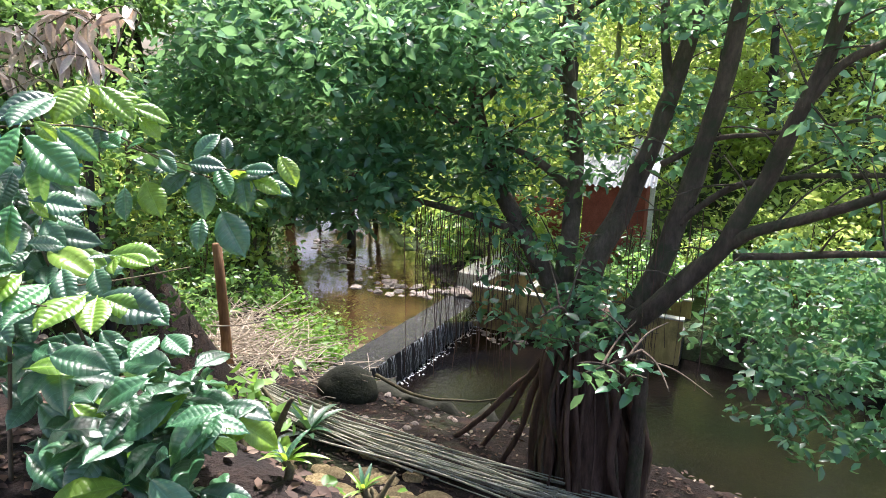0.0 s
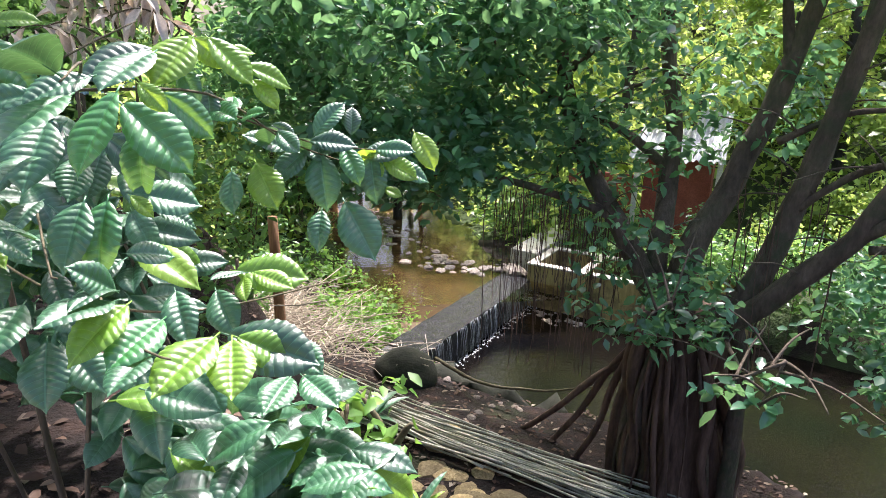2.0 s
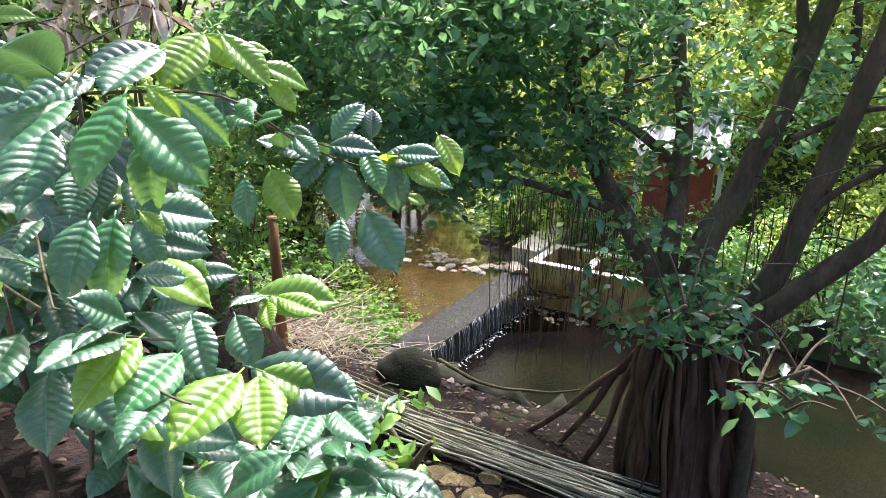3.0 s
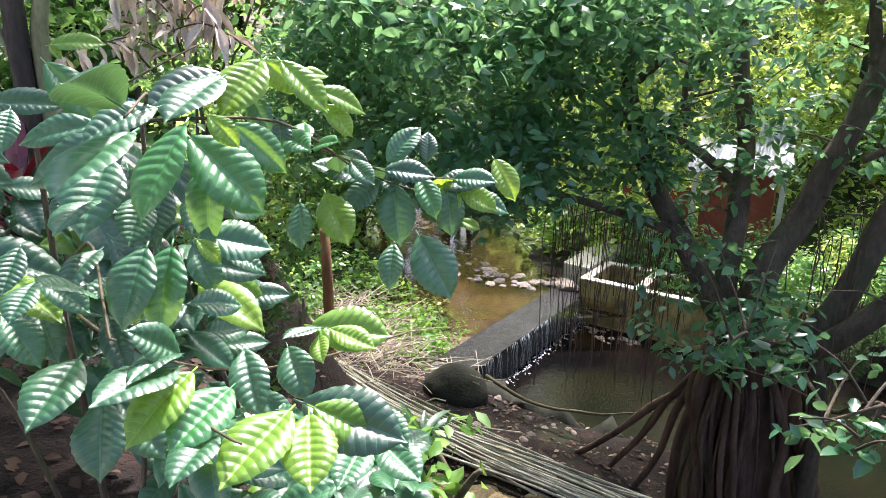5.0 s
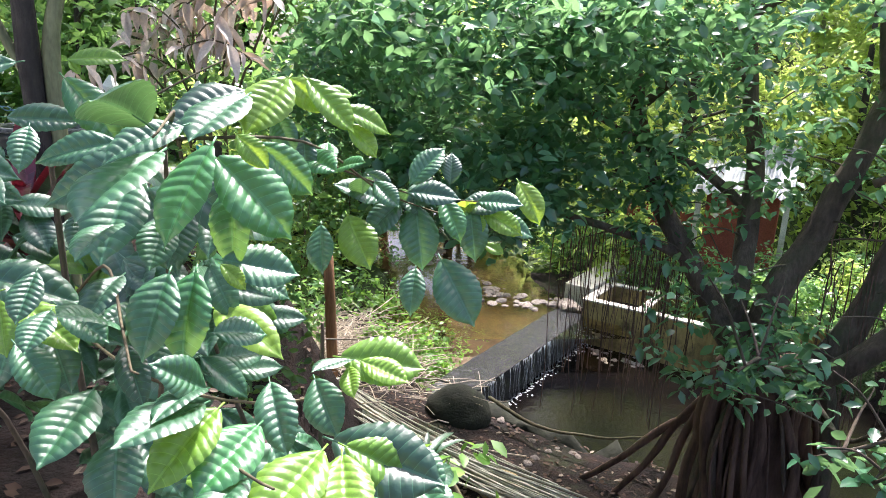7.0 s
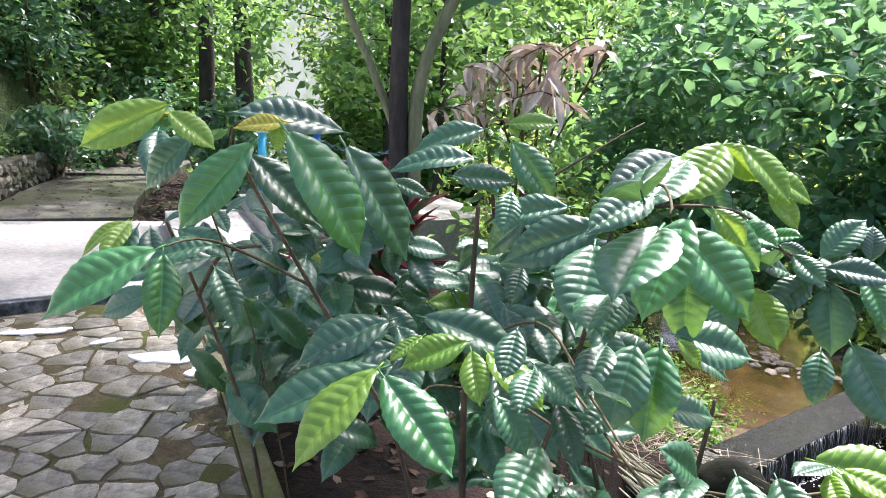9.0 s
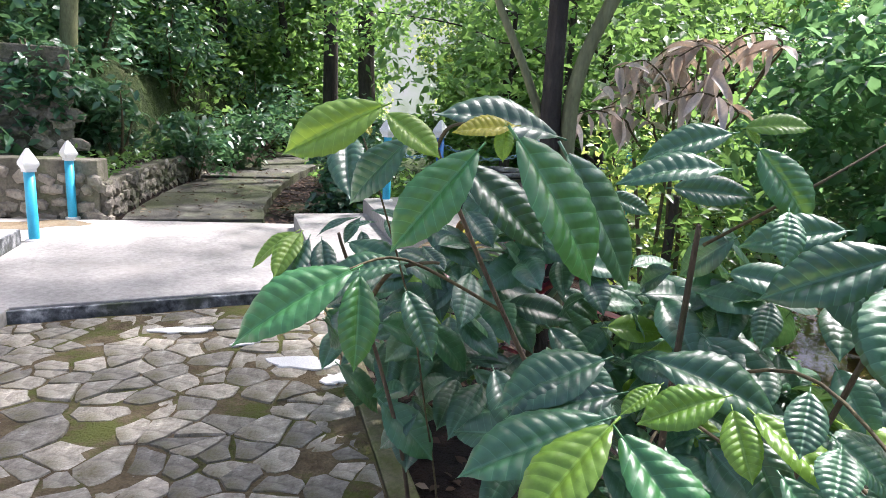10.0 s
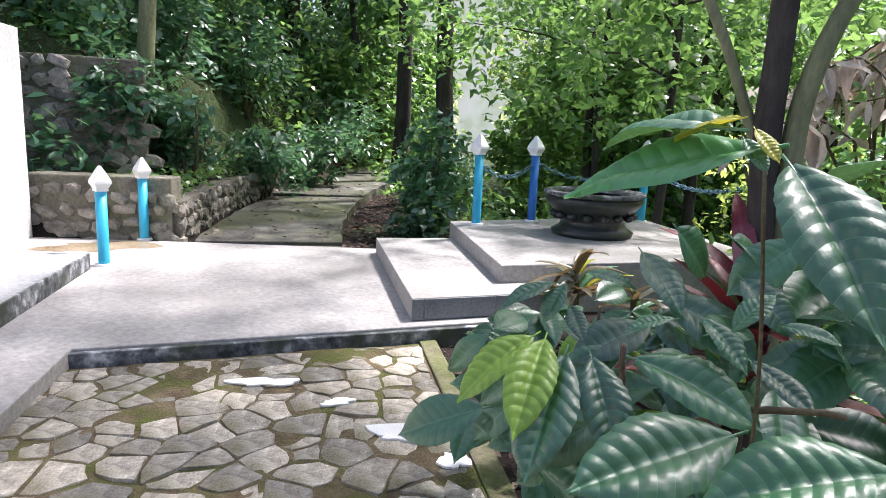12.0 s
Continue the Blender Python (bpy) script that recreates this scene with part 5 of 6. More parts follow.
def twig_leaves(shrub_ob, pts, count):
    """Small leaves in pairs along a thin arching twig."""
    line = curve_pts(pts, 10)
    branch(shrub_ob, pts, 0.0035, 0.0015)
    for i in range(count):
        q = line[int(i / count * (len(line) - 1))]
        d = (line[-1] - line[0]).normalized()
        side = Vector((d.y, -d.x, 0)) * (1 if i % 2 else -1)
        e = (side * LR.uniform(0.5, 1.0) + d * LR.uniform(0.0, 0.7) + Vector((0, 0, LR.uniform(-0.9, 0.6)))).normalized() * LR.uniform(0.09, 0.15)
        put_leaf(shrub_ob, LR.choice("mmmmgy"), q, q + e, 0.95)


def build_coffee():
    one = empty("coffee_shrub", (-1.85, 2.5, -0.06), "large coffee shrub with glossy ribbed leaves beside the paving", "shrub")
    o = Vector((-1.85, 2.5, -0.1))
    top = Vector((-1.8, 2.3, 1.35))
    branch(one, [o, (-1.87, 2.45, 0.5), (-1.83, 2.35, 1.0), top], 0.013, 0.006, M["bark"])
    branch(one, [o + Vector((0.1, -0.05, 0)), (-1.65, 2.4, 0.5), (-1.5, 2.25, 1.0), (-1.4, 2.1, 1.42)], 0.01, 0.004, M["bark"])
    branch(one, [o + Vector((-0.12, 0, 0)), (-2.05, 2.35, 0.6), (-2.1, 2.0, 1.15), (-2.12, 1.78, 1.5)], 0.009, 0.004, M["bark"])
    for pts in ([(-1.4, 2.1, 1.42), (-1.2, 2.35, 1.4), (-1.05, 2.6, 1.25), (-0.8, 2.95, 1.1)], [(-1.83, 2.35, 0.95), (-1.55, 2.1, 1.15), (-1.35, 1.85, 1.12), (-1.25, 1.72, 1.1)],
                [(-1.83, 2.35, 0.9), (-1.4, 2.0, 0.95), (-1.1, 1.95, 0.95), (-0.85, 2.2, 0.95)], [(-1.5, 2.25, 0.95), (-1.2, 1.8, 0.98), (-1.0, 1.62, 1.0)],
                [(-2.1, 2.0, 1.15), (-2.2, 1.8, 1.28), (-2.22, 1.66, 1.28)], [(-1.8, 2.35, 1.3), (-1.6, 2.3, 1.45), (-1.45, 2.5, 1.58)], [(-2.12, 1.78, 1.5), (-2.05, 1.72, 1.54), (-1.98, 1.7, 1.55)],
                [(-1.87, 2.4, 0.8), (-1.75, 2.0, 0.98), (-1.68, 1.78, 1.0)], [(-1.4, 2.1, 1.42), (-1.3, 1.95, 1.48), (-1.25, 1.8, 1.45)]):
        branch(one, pts, 0.0042, 0.002)
    for table in (LEAVES_A, LEAVES_B, LEAVES_C, LEAVES_D, LEAVES_E, LEAVES_F, LEAVES_G, LEAVES_H, LEAVES_I, LEAVES_J):
        for kind, *v in table:
            if table in (LEAVES_H, LEAVES_I, LEAVES_J):
                put_leaf(one, kind, v[:3], v[3:], 0.82, open_side=(-1.3, 0.85, 2.0))
            else:
                put_leaf(one, kind, v[:3], v[3:])
    filler(one, 60, (-1.95, 2.5, 0.95), (0.5, 0.4, 0.45))
    filler(one, 22, (-1.0, 2.1, 0.42), (0.35, 0.3, 0.25), 1.1)
    filler(one, 95, (-1.3, 2.3, 0.36), (0.55, 0.35, 0.3), 1.2)
    twig_leaves(one, [(-1.22, 2.38, 1.37), (-1.0, 2.64, 1.25), (-0.72, 2.84, 1.2)], 13)
    two = empty("coffee_shrub", (-2.75, 2.55, -0.06), "smaller coffee shrub with drooping dark leaves beside the paving", "shrub")
    o = Vector((-2.75, 2.55, -0.1))
    branch(two, [o, (-2.72, 2.4, 0.5), (-2.65, 2.15, 1.0), (-2.6, 2.0, 1.25)], 0.009, 0.004, M["bark"])
    branch(two, [o + Vector((0.1, 0.05, 0)), (-2.6, 2.4, 0.6), (-2.45, 2.1, 1.1), (-2.42, 1.9, 1.5)], 0.004, 0.002, M["twig"])
    branch(two, [(-2.65, 2.15, 1.0), (-2.5, 2.1, 1.15), (-2.35, 2.1, 1.2)], 0.008, 0.004)
    for table in (LEAVES_K, LEAVES_L):
        for kind, *v in table:
            put_leaf(two, kind, v[:3], v[3:], 0.82, open_side=(-1.5, 1.0, 3.6))
    filler(two, 110, (-2.6, 2.6, 0.8), (0.62, 0.5, 0.4), 0.95)
    filler(two, 20, (-2.5, 2.6, 1.2), (0.4, 0.3, 0.2), 1.2)
    four = empty("coffee_shrub", (-1.3, 2.75, -0.08), "dense low coffee shrub with dark leaves on the bank edge", "shrub")
    branch(four, [(-1.3, 2.75, -0.15), (-1.25, 2.65, 0.4), (-1.2, 2.5, 0.9)], 0.012, 0.005, M["bark"])
    branch(four, [(-1.35, 2.75, -0.15), (-1.5, 2.7, 0.4), (-1.6, 2.6, 0.9)], 0.012, 0.005, M["bark"])
    filler(four, 80, (-2.05, 2.8, 0.65), (0.55, 0.4, 0.5))
    filler(four, 60, (-1.05, 2.1, 0.2), (0.42, 0.4, 0.3), 1.0)
    filler(four, 30, (-2.0, 2.6, 0.5), (0.5, 0.35, 0.4), 1.4)
    three = empty("coffee_shrub", (-3.55, 3.6, -0.06), "low coffee shrub beside the step", "shrub")
    branch(three, [(-3.55, 3.6, -0.1), (-3.5, 3.55, 0.4), (-3.45, 3.5, 0.85)], 0.016, 0.006, M["bark"])
    filler(three, 110, (-3.45, 3.45, 0.55), (0.6, 0.45, 0.4))


build_coffee()


# ---- the slender trees and dead palm leaves by the bank ----
def slender_tree():
    t = empty("slender_tree", (-3.0, 3.8, ground(-3.0, 3.8)), "slender dark-barked tree with a pale forked stem and added unseen shading crown", "tree")
    base = t.matrix_basis.translation
    limb(t, [(-3.0, 3.8, -0.3), (-2.98, 3.82, 0.8), (-3.0, 3.8, 1.8), (-2.97, 3.8, 4.2)], 0.06, 0.045, "trunk", M["bark_dark"], 10)
    limb(t, [(-2.95, 3.86, -0.2), (-2.93, 3.86, 1.2), (-2.9, 3.86, 1.75), (-2.75, 3.95, 2.2), (-2.5, 4.1, 3.0)], 0.045, 0.03, "stem", M["bark_pale"], 9)
    limb(t, [(-2.98, 3.86, 1.3), (-3.12, 3.75, 1.75), (-3.3, 3.65, 2.2), (-3.45, 3.55, 2.8)], 0.025, 0.016, "stem", M["bark_pale"], 8)
    # High limbs and clusters above 5 m are unseen, added to shade the paving.
    for e in ((-4.6, 5.6, 5.6), (-3.0, 6.2, 6.2), (-6.0, 7.2, 6.6), (-2.2, 4.8, 5.4), (-5.6, 5.2, 6.0)):
        limb(t, [(-2.97, 3.8, 4.1), Vector((-2.97, 3.8, 4.1)).lerp(Vector(e), 0.5) + Vector((0, 0, 0.4)), e], 0.035, 0.012, "limb", M["bark_dark"], 7)
    blobs = [((-4.4, 5.8, 5.7), (1.7, 1.4, 0.7), 1300), ((-3.0, 6.0, 6.2), (1.5, 1.3, 0.7), 1100), ((-6.0, 7.2, 6.6), (1.5, 1.3, 0.7), 900), ((-2.1, 4.9, 5.4), (1.3, 1.1, 0.6), 600), ((-2.2, 4.1, 5.4), (1.1, 0.9, 0.5), 620), ((-5.7, 5.3, 6.1), (1.2, 1.1, 0.6), 700), ((-3.3, 3.75, 2.45), (0.5, 0.35, 0.25), 70), ((-2.75, 4.0, 2.4), (0.3, 0.3, 0.2), 28), ((-3.1, 3.9, 3.1), (0.9, 0.7, 0.4), 240), ((-2.6, 4.3, 2.75), (0.6, 0.5, 0.4), 120), ((-3.5, 3.9, 2.6), (0.5, 0.4, 0.3), 70)]
    v, f = grow_crown(blobs, 0.17)
    tagged(leaf_mesh("crown", v - np.array(base), f, M["leaf_banyan"], t), kind="stuff")


slender_tree()


def dead_leaf_mesh(seed):
    """A dry folded leaf that hangs from its stalk, its sides curled together."""
    rnd = random.Random(seed)
    vs, fs, n = [], [], 8
    fold, twist = rnd.uniform(0.5, 1.1), rnd.uniform(-0.5, 0.5)
    for i in range(n + 1):
        t = i / n
        w = 0.17 * math.sin(math.pi * min(1, 0.06 + 0.94 * t)) ** 0.7 * (1 - 0.3 * t) + 0.004
        for u in (-1, -0.5, 0, 0.5, 1):
            x, z = u * w, abs(u) * w * fold + 0.02 * math.sin(9 * t + seed + u)
            c, k = math.cos(twist * t), math.sin(twist * t)
            vs.append((x * c - z * k, t, x * k + z * c - 0.16 * t * t))
    for i in range(n):
        for k in range(4):
            fs.append((i * 5 + k, i * 5 + k + 1, i * 5 + 6 + k, i * 5 + 5 + k))
    me = bpy.data.meshes.new("dead_leaf")
    me.from_pydata(vs, [], fs)
    me.materials.append(M["leaf_dead"])
    me.polygons.foreach_set("use_smooth", [True] * len(me.polygons))
    return me


def dead_fronds():
    p = empty("dead_palm", (-2.6, 5.0, ground(-2.6, 5.0)), "broad heap of dry pinkish brown dead leaves hanging on bent stalks", "palm")
    base = p.matrix_basis.translation
    limb(p, [(-2.95, 5.6, ground(-2.95, 5.6) - 0.2), (-2.9, 5.6, -0.6), (-2.95, 5.55, 0.3), (-2.9, 5.5, 1.05)], 0.05, 0.03, "trunk", M["bark_dark"], 9)
    shapes = [dead_leaf_mesh(i) for i in range(6)]
    rnd = random.Random(41)
    root = Vector((-2.9, 5.5, 1.0))
    for i in range(15):
        u = i / 14
        e = Vector((-3.45, 4.85, 1.72)).lerp(Vector((-2.55, 5.05, 1.95)), u) + Vector((rnd.uniform(-0.12, 0.12), rnd.uniform(-0.25, 0.35), rnd.uniform(-0.3, 0.12)))
        s = e + Vector((rnd.uniform(0.2, 0.4), rnd.uniform(0.0, 0.3), rnd.uniform(-0.1, 0.15)))
        line = curve_pts([s.lerp(root, 0.3), s.lerp(root, 0.12), s, s.lerp(e, 0.5) + Vector((0, 0, 0.08)), e], 6)
        v, f = tube(line, [0.009 - 0.0002 * k for k in range(len(line))], 5)
        mesh_ob("stalk", [q - base for q in v], f, M["twig"], p, True)
        for k in range(12, len(line)):
            for _ in range(rnd.choice((0, 1, 1, 2))):
                ob = new("dead_leaf", rnd.choice(shapes))
                ob.parent = p
                size = rnd.uniform(0.1, 0.24)
                ob.matrix_basis = Matrix.Translation(line[k] - base) @ Matrix.Rotation(rnd.uniform(0, 6.28), 4, "Z") @ Matrix.Rotation(radians(rnd.uniform(-85, 5)), 4, "X") @ Matrix.Rotation(rnd.uniform(-0.6, 0.6), 4, "Y") @ Matrix.Diagonal((size, size, size, 1))


dead_fronds()
for x, y, rx, rz, n, m in ((-2.95, 5.6, 0.7, 2.5, 2200, "leaf_forest"), (-3.3, 6.4, 0.75, 1.1, 900, "leaf_bright"), (-4.1, 7.6, 0.7, 1.0, 800, "leaf_bright")):
    shrub(on(x, y), (rx, rx, rz), n, 0.09, M[m], "yellow-green leafy shrub on the bank", group="bank shrubs")


# ---- strap-leaved plants beside the platform ----
def strap_mesh(width, droop):
    vs, fs, n = [], [], 9
    for i in range(n + 1):
        t = i / n
        w = width * math.sin(math.pi * min(1, 0.12 + 0.88 * t)) ** 0.6 + 0.002
        for u in (-1, 0, 1):
            vs.append((u * w, t * (1 - 0.18 * droop * t), abs(u) * w * 0.5 - droop * t * t * 0.7))
    for i in range(n):
        for k in range(2):
            fs.append((i * 3 + k, i * 3 + k + 1, i * 3 + 4 + k, i * 3 + 3 + k))
    me = bpy.data.meshes.new("strap")
    me.from_pydata(vs, [], fs)
    me.polygons.foreach_set("use_smooth", [True] * len(me.polygons))
    return me


STRAP = [strap_mesh(0.085, d) for d in (0.25, 0.6, 1.0)]


def strap_plant(name, place, count, length, materials, label, stem=0.25, tilt=(15, 65)):
    place = Vector(place)
    pl = empty(name, place, label, "plant", "strap-leaved plants")
    v, f = tube([(0, 0, -0.05), (0.02, 0, stem * 0.5), (0, 0, stem)], [0.022, 0.02, 0.016], 7)
    mesh_ob("stem", v, f, M["twig"], pl, True)
    for i in range(count):
        me = FR.choice(STRAP).copy()
        me.materials.clear()
        me.materials.append(M[FR.choice(materials)])
        ob = new("leaf", me)
        ob.parent = pl
        s = length * FR.uniform(0.65, 1.1)
        h = stem * FR.uniform(0.5, 1.0)
        ob.matrix_basis = Matrix.Translation((0, 0, h)) @ Matrix.Rotation(i * 2.4 + FR.uniform(-0.3, 0.3), 4, "Z") @ Matrix.Rotation(radians(90 - FR.uniform(*tilt)), 4, "X") @ Matrix.Diagonal((s, s, s, 1))


strap_plant("cordyline", (-2.93, 3.6, -0.06), 34, 0.55, ["leaf_red", "leaf_red", "leaf_red", "leaf_red", "leaf_coffee"], "dark red cordyline with broad strap leaves", 1.05, (5, 60))
strap_plant("cordyline", (-3.2, 3.6, -0.06), 24, 0.42, ["leaf_red"], "dark red cordyline with broad strap leaves", 0.6, (20, 80))
strap_plant("dracaena", P3(6.98, 1.5, -0.06), 22, 0.5, ["leaf_purple", "leaf_purple", "leaf_purple", "leaf_purple", "leaf_coffee", "leaf_purple", "leaf_yellow"], "purple-green dracaena with narrow drooping leaves", 0.6, (20, 100))
strap_plant("dracaena", P3(6.85, 1.9, -0.06), 14, 0.4, ["leaf_purple", "leaf_coffee"], "purple-green dracaena with narrow drooping leaves", 0.45, (20, 100))
strap_plant("broadleaf_plant", (-1.5, 7.25, ground(-1.5, 7.25)), 12, 0.55, ["leaf_coffee", "leaf_coffee_young", "leaf_coffee"], "small broadleaf plant among the bamboo poles", 0.25, (15, 80))
for x, y, n, s in ((-0.62, 2.5, 11, 0.17), (0.45, 2.45, 9, 0.18), (-0.3, 2.55, 11, 0.15), (0.1, 2.4, 9, 0.16)):
    strap_plant("fern", (x, y, ground(x, y)), n, s, ["leaf_coffee_young", "leaf_coffee"], "bright green broad-leaved seedling on the bank", 0.08, (5, 60))
for x, y, r, rz in ((0.75, 2.85, 0.2, 0.28), (-0.9, 3.1, 0.35, 0.3), (-0.4, 3.2, 0.4, 0.25)):
    shrub(on(x, y), (r, r, rz), 110, 0.085, M["leaf_grass"], "low green seedling bush on the bank edge", group="bank seedlings")


for x, y, r, rz, n, m in ((3.2, 14.6, 0.9, 0.6, 900, "leaf_forest"), (4.6, 13.2, 1.1, 0.8, 1200, "leaf_forest"), (6.2, 12.6, 1.2, 0.9, 1300, "leaf_forest"), (8.0, 11.2, 1.3, 1.0, 1300, "leaf_forest"), (9.8, 10.6, 1.4, 1.2, 1300, "leaf_bright"), (5.6, 14.6, 1.0, 0.8, 1000, "leaf_bright"),
                          (7.6, 13.6, 1.3, 1.3, 1300, "leaf_bright"), (2.0, 17.0, 0.9, 0.9, 900, "leaf_bright"), (3.3, 15.7, 0.7, 0.7, 700, "leaf_forest"), (2.4, 16.0, 0.7, 0.7, 700, "leaf_forest"), (4.9, 15.4, 0.8, 0.8, 700, "leaf_forest"), (4.2, 15.3, 0.6, 0.5, 500, "leaf_forest"), (6.3, 15.2, 0.7, 0.8, 700, "leaf_forest"), (3.0, 15.9, 0.6, 0.4, 500, "leaf_grass")):
    shrub(on(x, y), (r, r, rz), n, 0.12, M[m], "leafy shrub overhanging the creek", group="overhanging shrubs")


# ---- the creek bank ----
def cane_bundle():
    pile = empty("cane_pile", (-1.8, 7.9, -2.55), "pile of long pale dry bamboo canes on the bank", "canes")
    base = pile.matrix_basis.translation
    for i in range(48):
        o = Vector((FR.gauss(0, 0.14), FR.gauss(0, 0.14), 0))
        s0, s1 = FR.uniform(-0.6, 0.4), FR.uniform(-0.4, 0.8)
        pts = [Vector((-6.1 + s0, 11.9 - s0, 0)) + o * 2.2, Vector((-4.0, 9.9, 0)) + o * 1.5, Vector((-1.8, 7.85, 0)) + o, Vector((0.0, 6.95, 0)) + o, Vector((1.5 + s1, 6.2 - s1 * 0.2, 0)) + o * 1.5]
        if i % 3 == 0:
            pts = pts[1:]
        elif i % 3 == 1:
            pts = pts[:4]
        for q in pts:
            q.z = ground(q.x, q.y) + 0.05 + FR.random() * 0.2
            q += Vector((FR.gauss(0, 0.05), FR.gauss(0, 0.05), 0))
        line = curve_pts(pts, 6)
        r = FR.uniform(0.006, 0.013)
        v, f = tube(line, [r * (1.15 if k % 3 == 0 else 1) for k in range(len(line))], 6)
        mesh_ob("cane", [q - base for q in v], f, M["cane"], pile, True)


cane_bundle()


def build_stake():
    st = empty("wooden_stake", (-3.17, 9.47, ground(-3.17, 9.47)), "upright brown wooden stake driven into the bank", "stake")
    v, f = tube([(0, 0, -0.2), (-0.02, 0, 0.5), (-0.05, 0.02, 1.2), (-0.09, 0.02, 2.0)], [0.085, 0.08, 0.078, 0.07], 10, 0.12)
    mesh_ob("post", v, f, M["stake"], st, True)


build_stake()


M["rock_yellow"] = surface("yellowish_bank_stone", [(0.3, (0.2, 0.15, 0.07)), (0.7, (0.5, 0.4, 0.22))], 5.0, 30.0, 0.9, 0.7, 0.02, per="object")


def rock_mesh(seed, material="rock", flat=0.62):
    bm = bmesh.new()
    bmesh.ops.create_icosphere(bm, subdivisions=2, radius=1.0)
    for v in bm.verts:
        v.co *= 1 + 0.35 * noise.noise(v.co * 1.3 + Vector((seed * 7.1, 0, 0)))
        v.co.z *= flat
    me = bpy.data.meshes.new("rock")
    bm.to_mesh(me)
    bm.free()
    me.materials.append(M[material])
    return me


ROCKS = [rock_mesh(i) for i in range(5)]
FLAT_ROCKS = [rock_mesh(i + 5, "rock_yellow", 0.35) for i in range(4)]


def rock(x, y, z, s, label="pale rounded creek stone in shallow water", shapes=ROCKS):
    ob = new("rock", FR.choice(shapes))
    ob.matrix_basis = Matrix.Translation((x, y, z)) @ Matrix.Rotation(FR.uniform(0, 6), 4, "Z") @ Matrix.Diagonal((s * FR.uniform(0.8, 1.4), s, s * FR.uniform(0.7, 1.1), 1))
    tagged(ob, label, "rock", "creek stones")


for (x0, y0), (x1, y1), n in (((-3.0, 19.0), (-1.8, 15.8), 26), ((-1.8, 15.8), (-0.9, 14.9), 24), ((-0.9, 14.9), (0.5, 14.7), 34), ((-2.9, 17.5), (-3.3, 20), 22)):
    for i in range(n):
        t = FR.random()
        rock(x0 + (x1 - x0) * t + FR.gauss(0, 0.28), y0 + (y1 - y0) * t + FR.gauss(0, 0.24), WATER_UP - 0.01, FR.uniform(0.03, 0.13))
rock(0.55, 14.6, WATER_UP + 0.05, 0.24)
for i in range(26):
    rock(0.95 + FR.uniform(0, 0.9), 13.55 + FR.uniform(-0.5, 0.3), WATER_DOWN - 0.01, FR.uniform(0.04, 0.1), "pale stone at the foot of the tank wall")
for i in range(40):
    x, y = -0.95 + FR.gauss(0, 0.5), 6.4 + FR.gauss(0, 0.4)
    rock(x, y, ground(x, y) + 0.0, FR.uniform(0.08, 0.2), "yellowish flat stone on the bank", FLAT_ROCKS)
for i in range(26):
    x, y = FR.uniform(-2.6, 0.8), FR.uniform(8.0, 10.0)
    if line_dist(x, y, DOWN_LINE) > 2.5:
        rock(x, y, ground(x, y), FR.uniform(0.03, 0.07), "small pale stone among leaf litter")


def build_boulder():
    bm = bmesh.new()
    bmesh.ops.create_icosphere(bm, subdivisions=4, radius=0.42)
    for v in bm.verts:
        v.co *= 1 + 0.12 * noise.noise(v.co * 3) + 0.05 * noise.noise(v.co * 12)
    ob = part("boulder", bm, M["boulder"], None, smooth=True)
    ob.matrix_basis = Matrix.Translation((-1.3, 9.2, -2.86)) @ Matrix.Diagonal((1.1, 1.0, 0.85, 1))
    tagged(ob, "dark round mossy boulder at the weir's end", "boulder")
    w = empty("bank_wall", (-0.1, 9.2, -2.9), "low mossy stone edge along the pool", "wall", kind="structure")
    v, f = tube(curve_pts([(-1.3, 9.95, -3.2), (-0.6, 9.5, -3.15), (0.2, 9.05, -3.18), (0.95, 8.6, -3.2)], 6, 0.06), [0.16 + 0.05 * math.sin(k * 1.7) for k in range(19)], 12, 1.1)
    mesh_ob("edge", [q - w.matrix_basis.translation for q in v], f, M["boulder"], w, True)
    lg = empty("fallen_branch", (0.0, 8.7, -2.7), "thin bare fallen branch lying on the bank", "branch")
    v, f = tube(curve_pts([(-0.9, 9.4, -2.72), (-0.2, 8.75, -2.72), (0.5, 8.5, -2.66), (1.2, 8.3, -2.45)], 6, 0.03), [0.03 - 0.001 * k for k in range(19)], 6, 0.2)
    mesh_ob("bough", [q - lg.matrix_basis.translation for q in v], f, M["twig"], lg, True)


build_boulder()


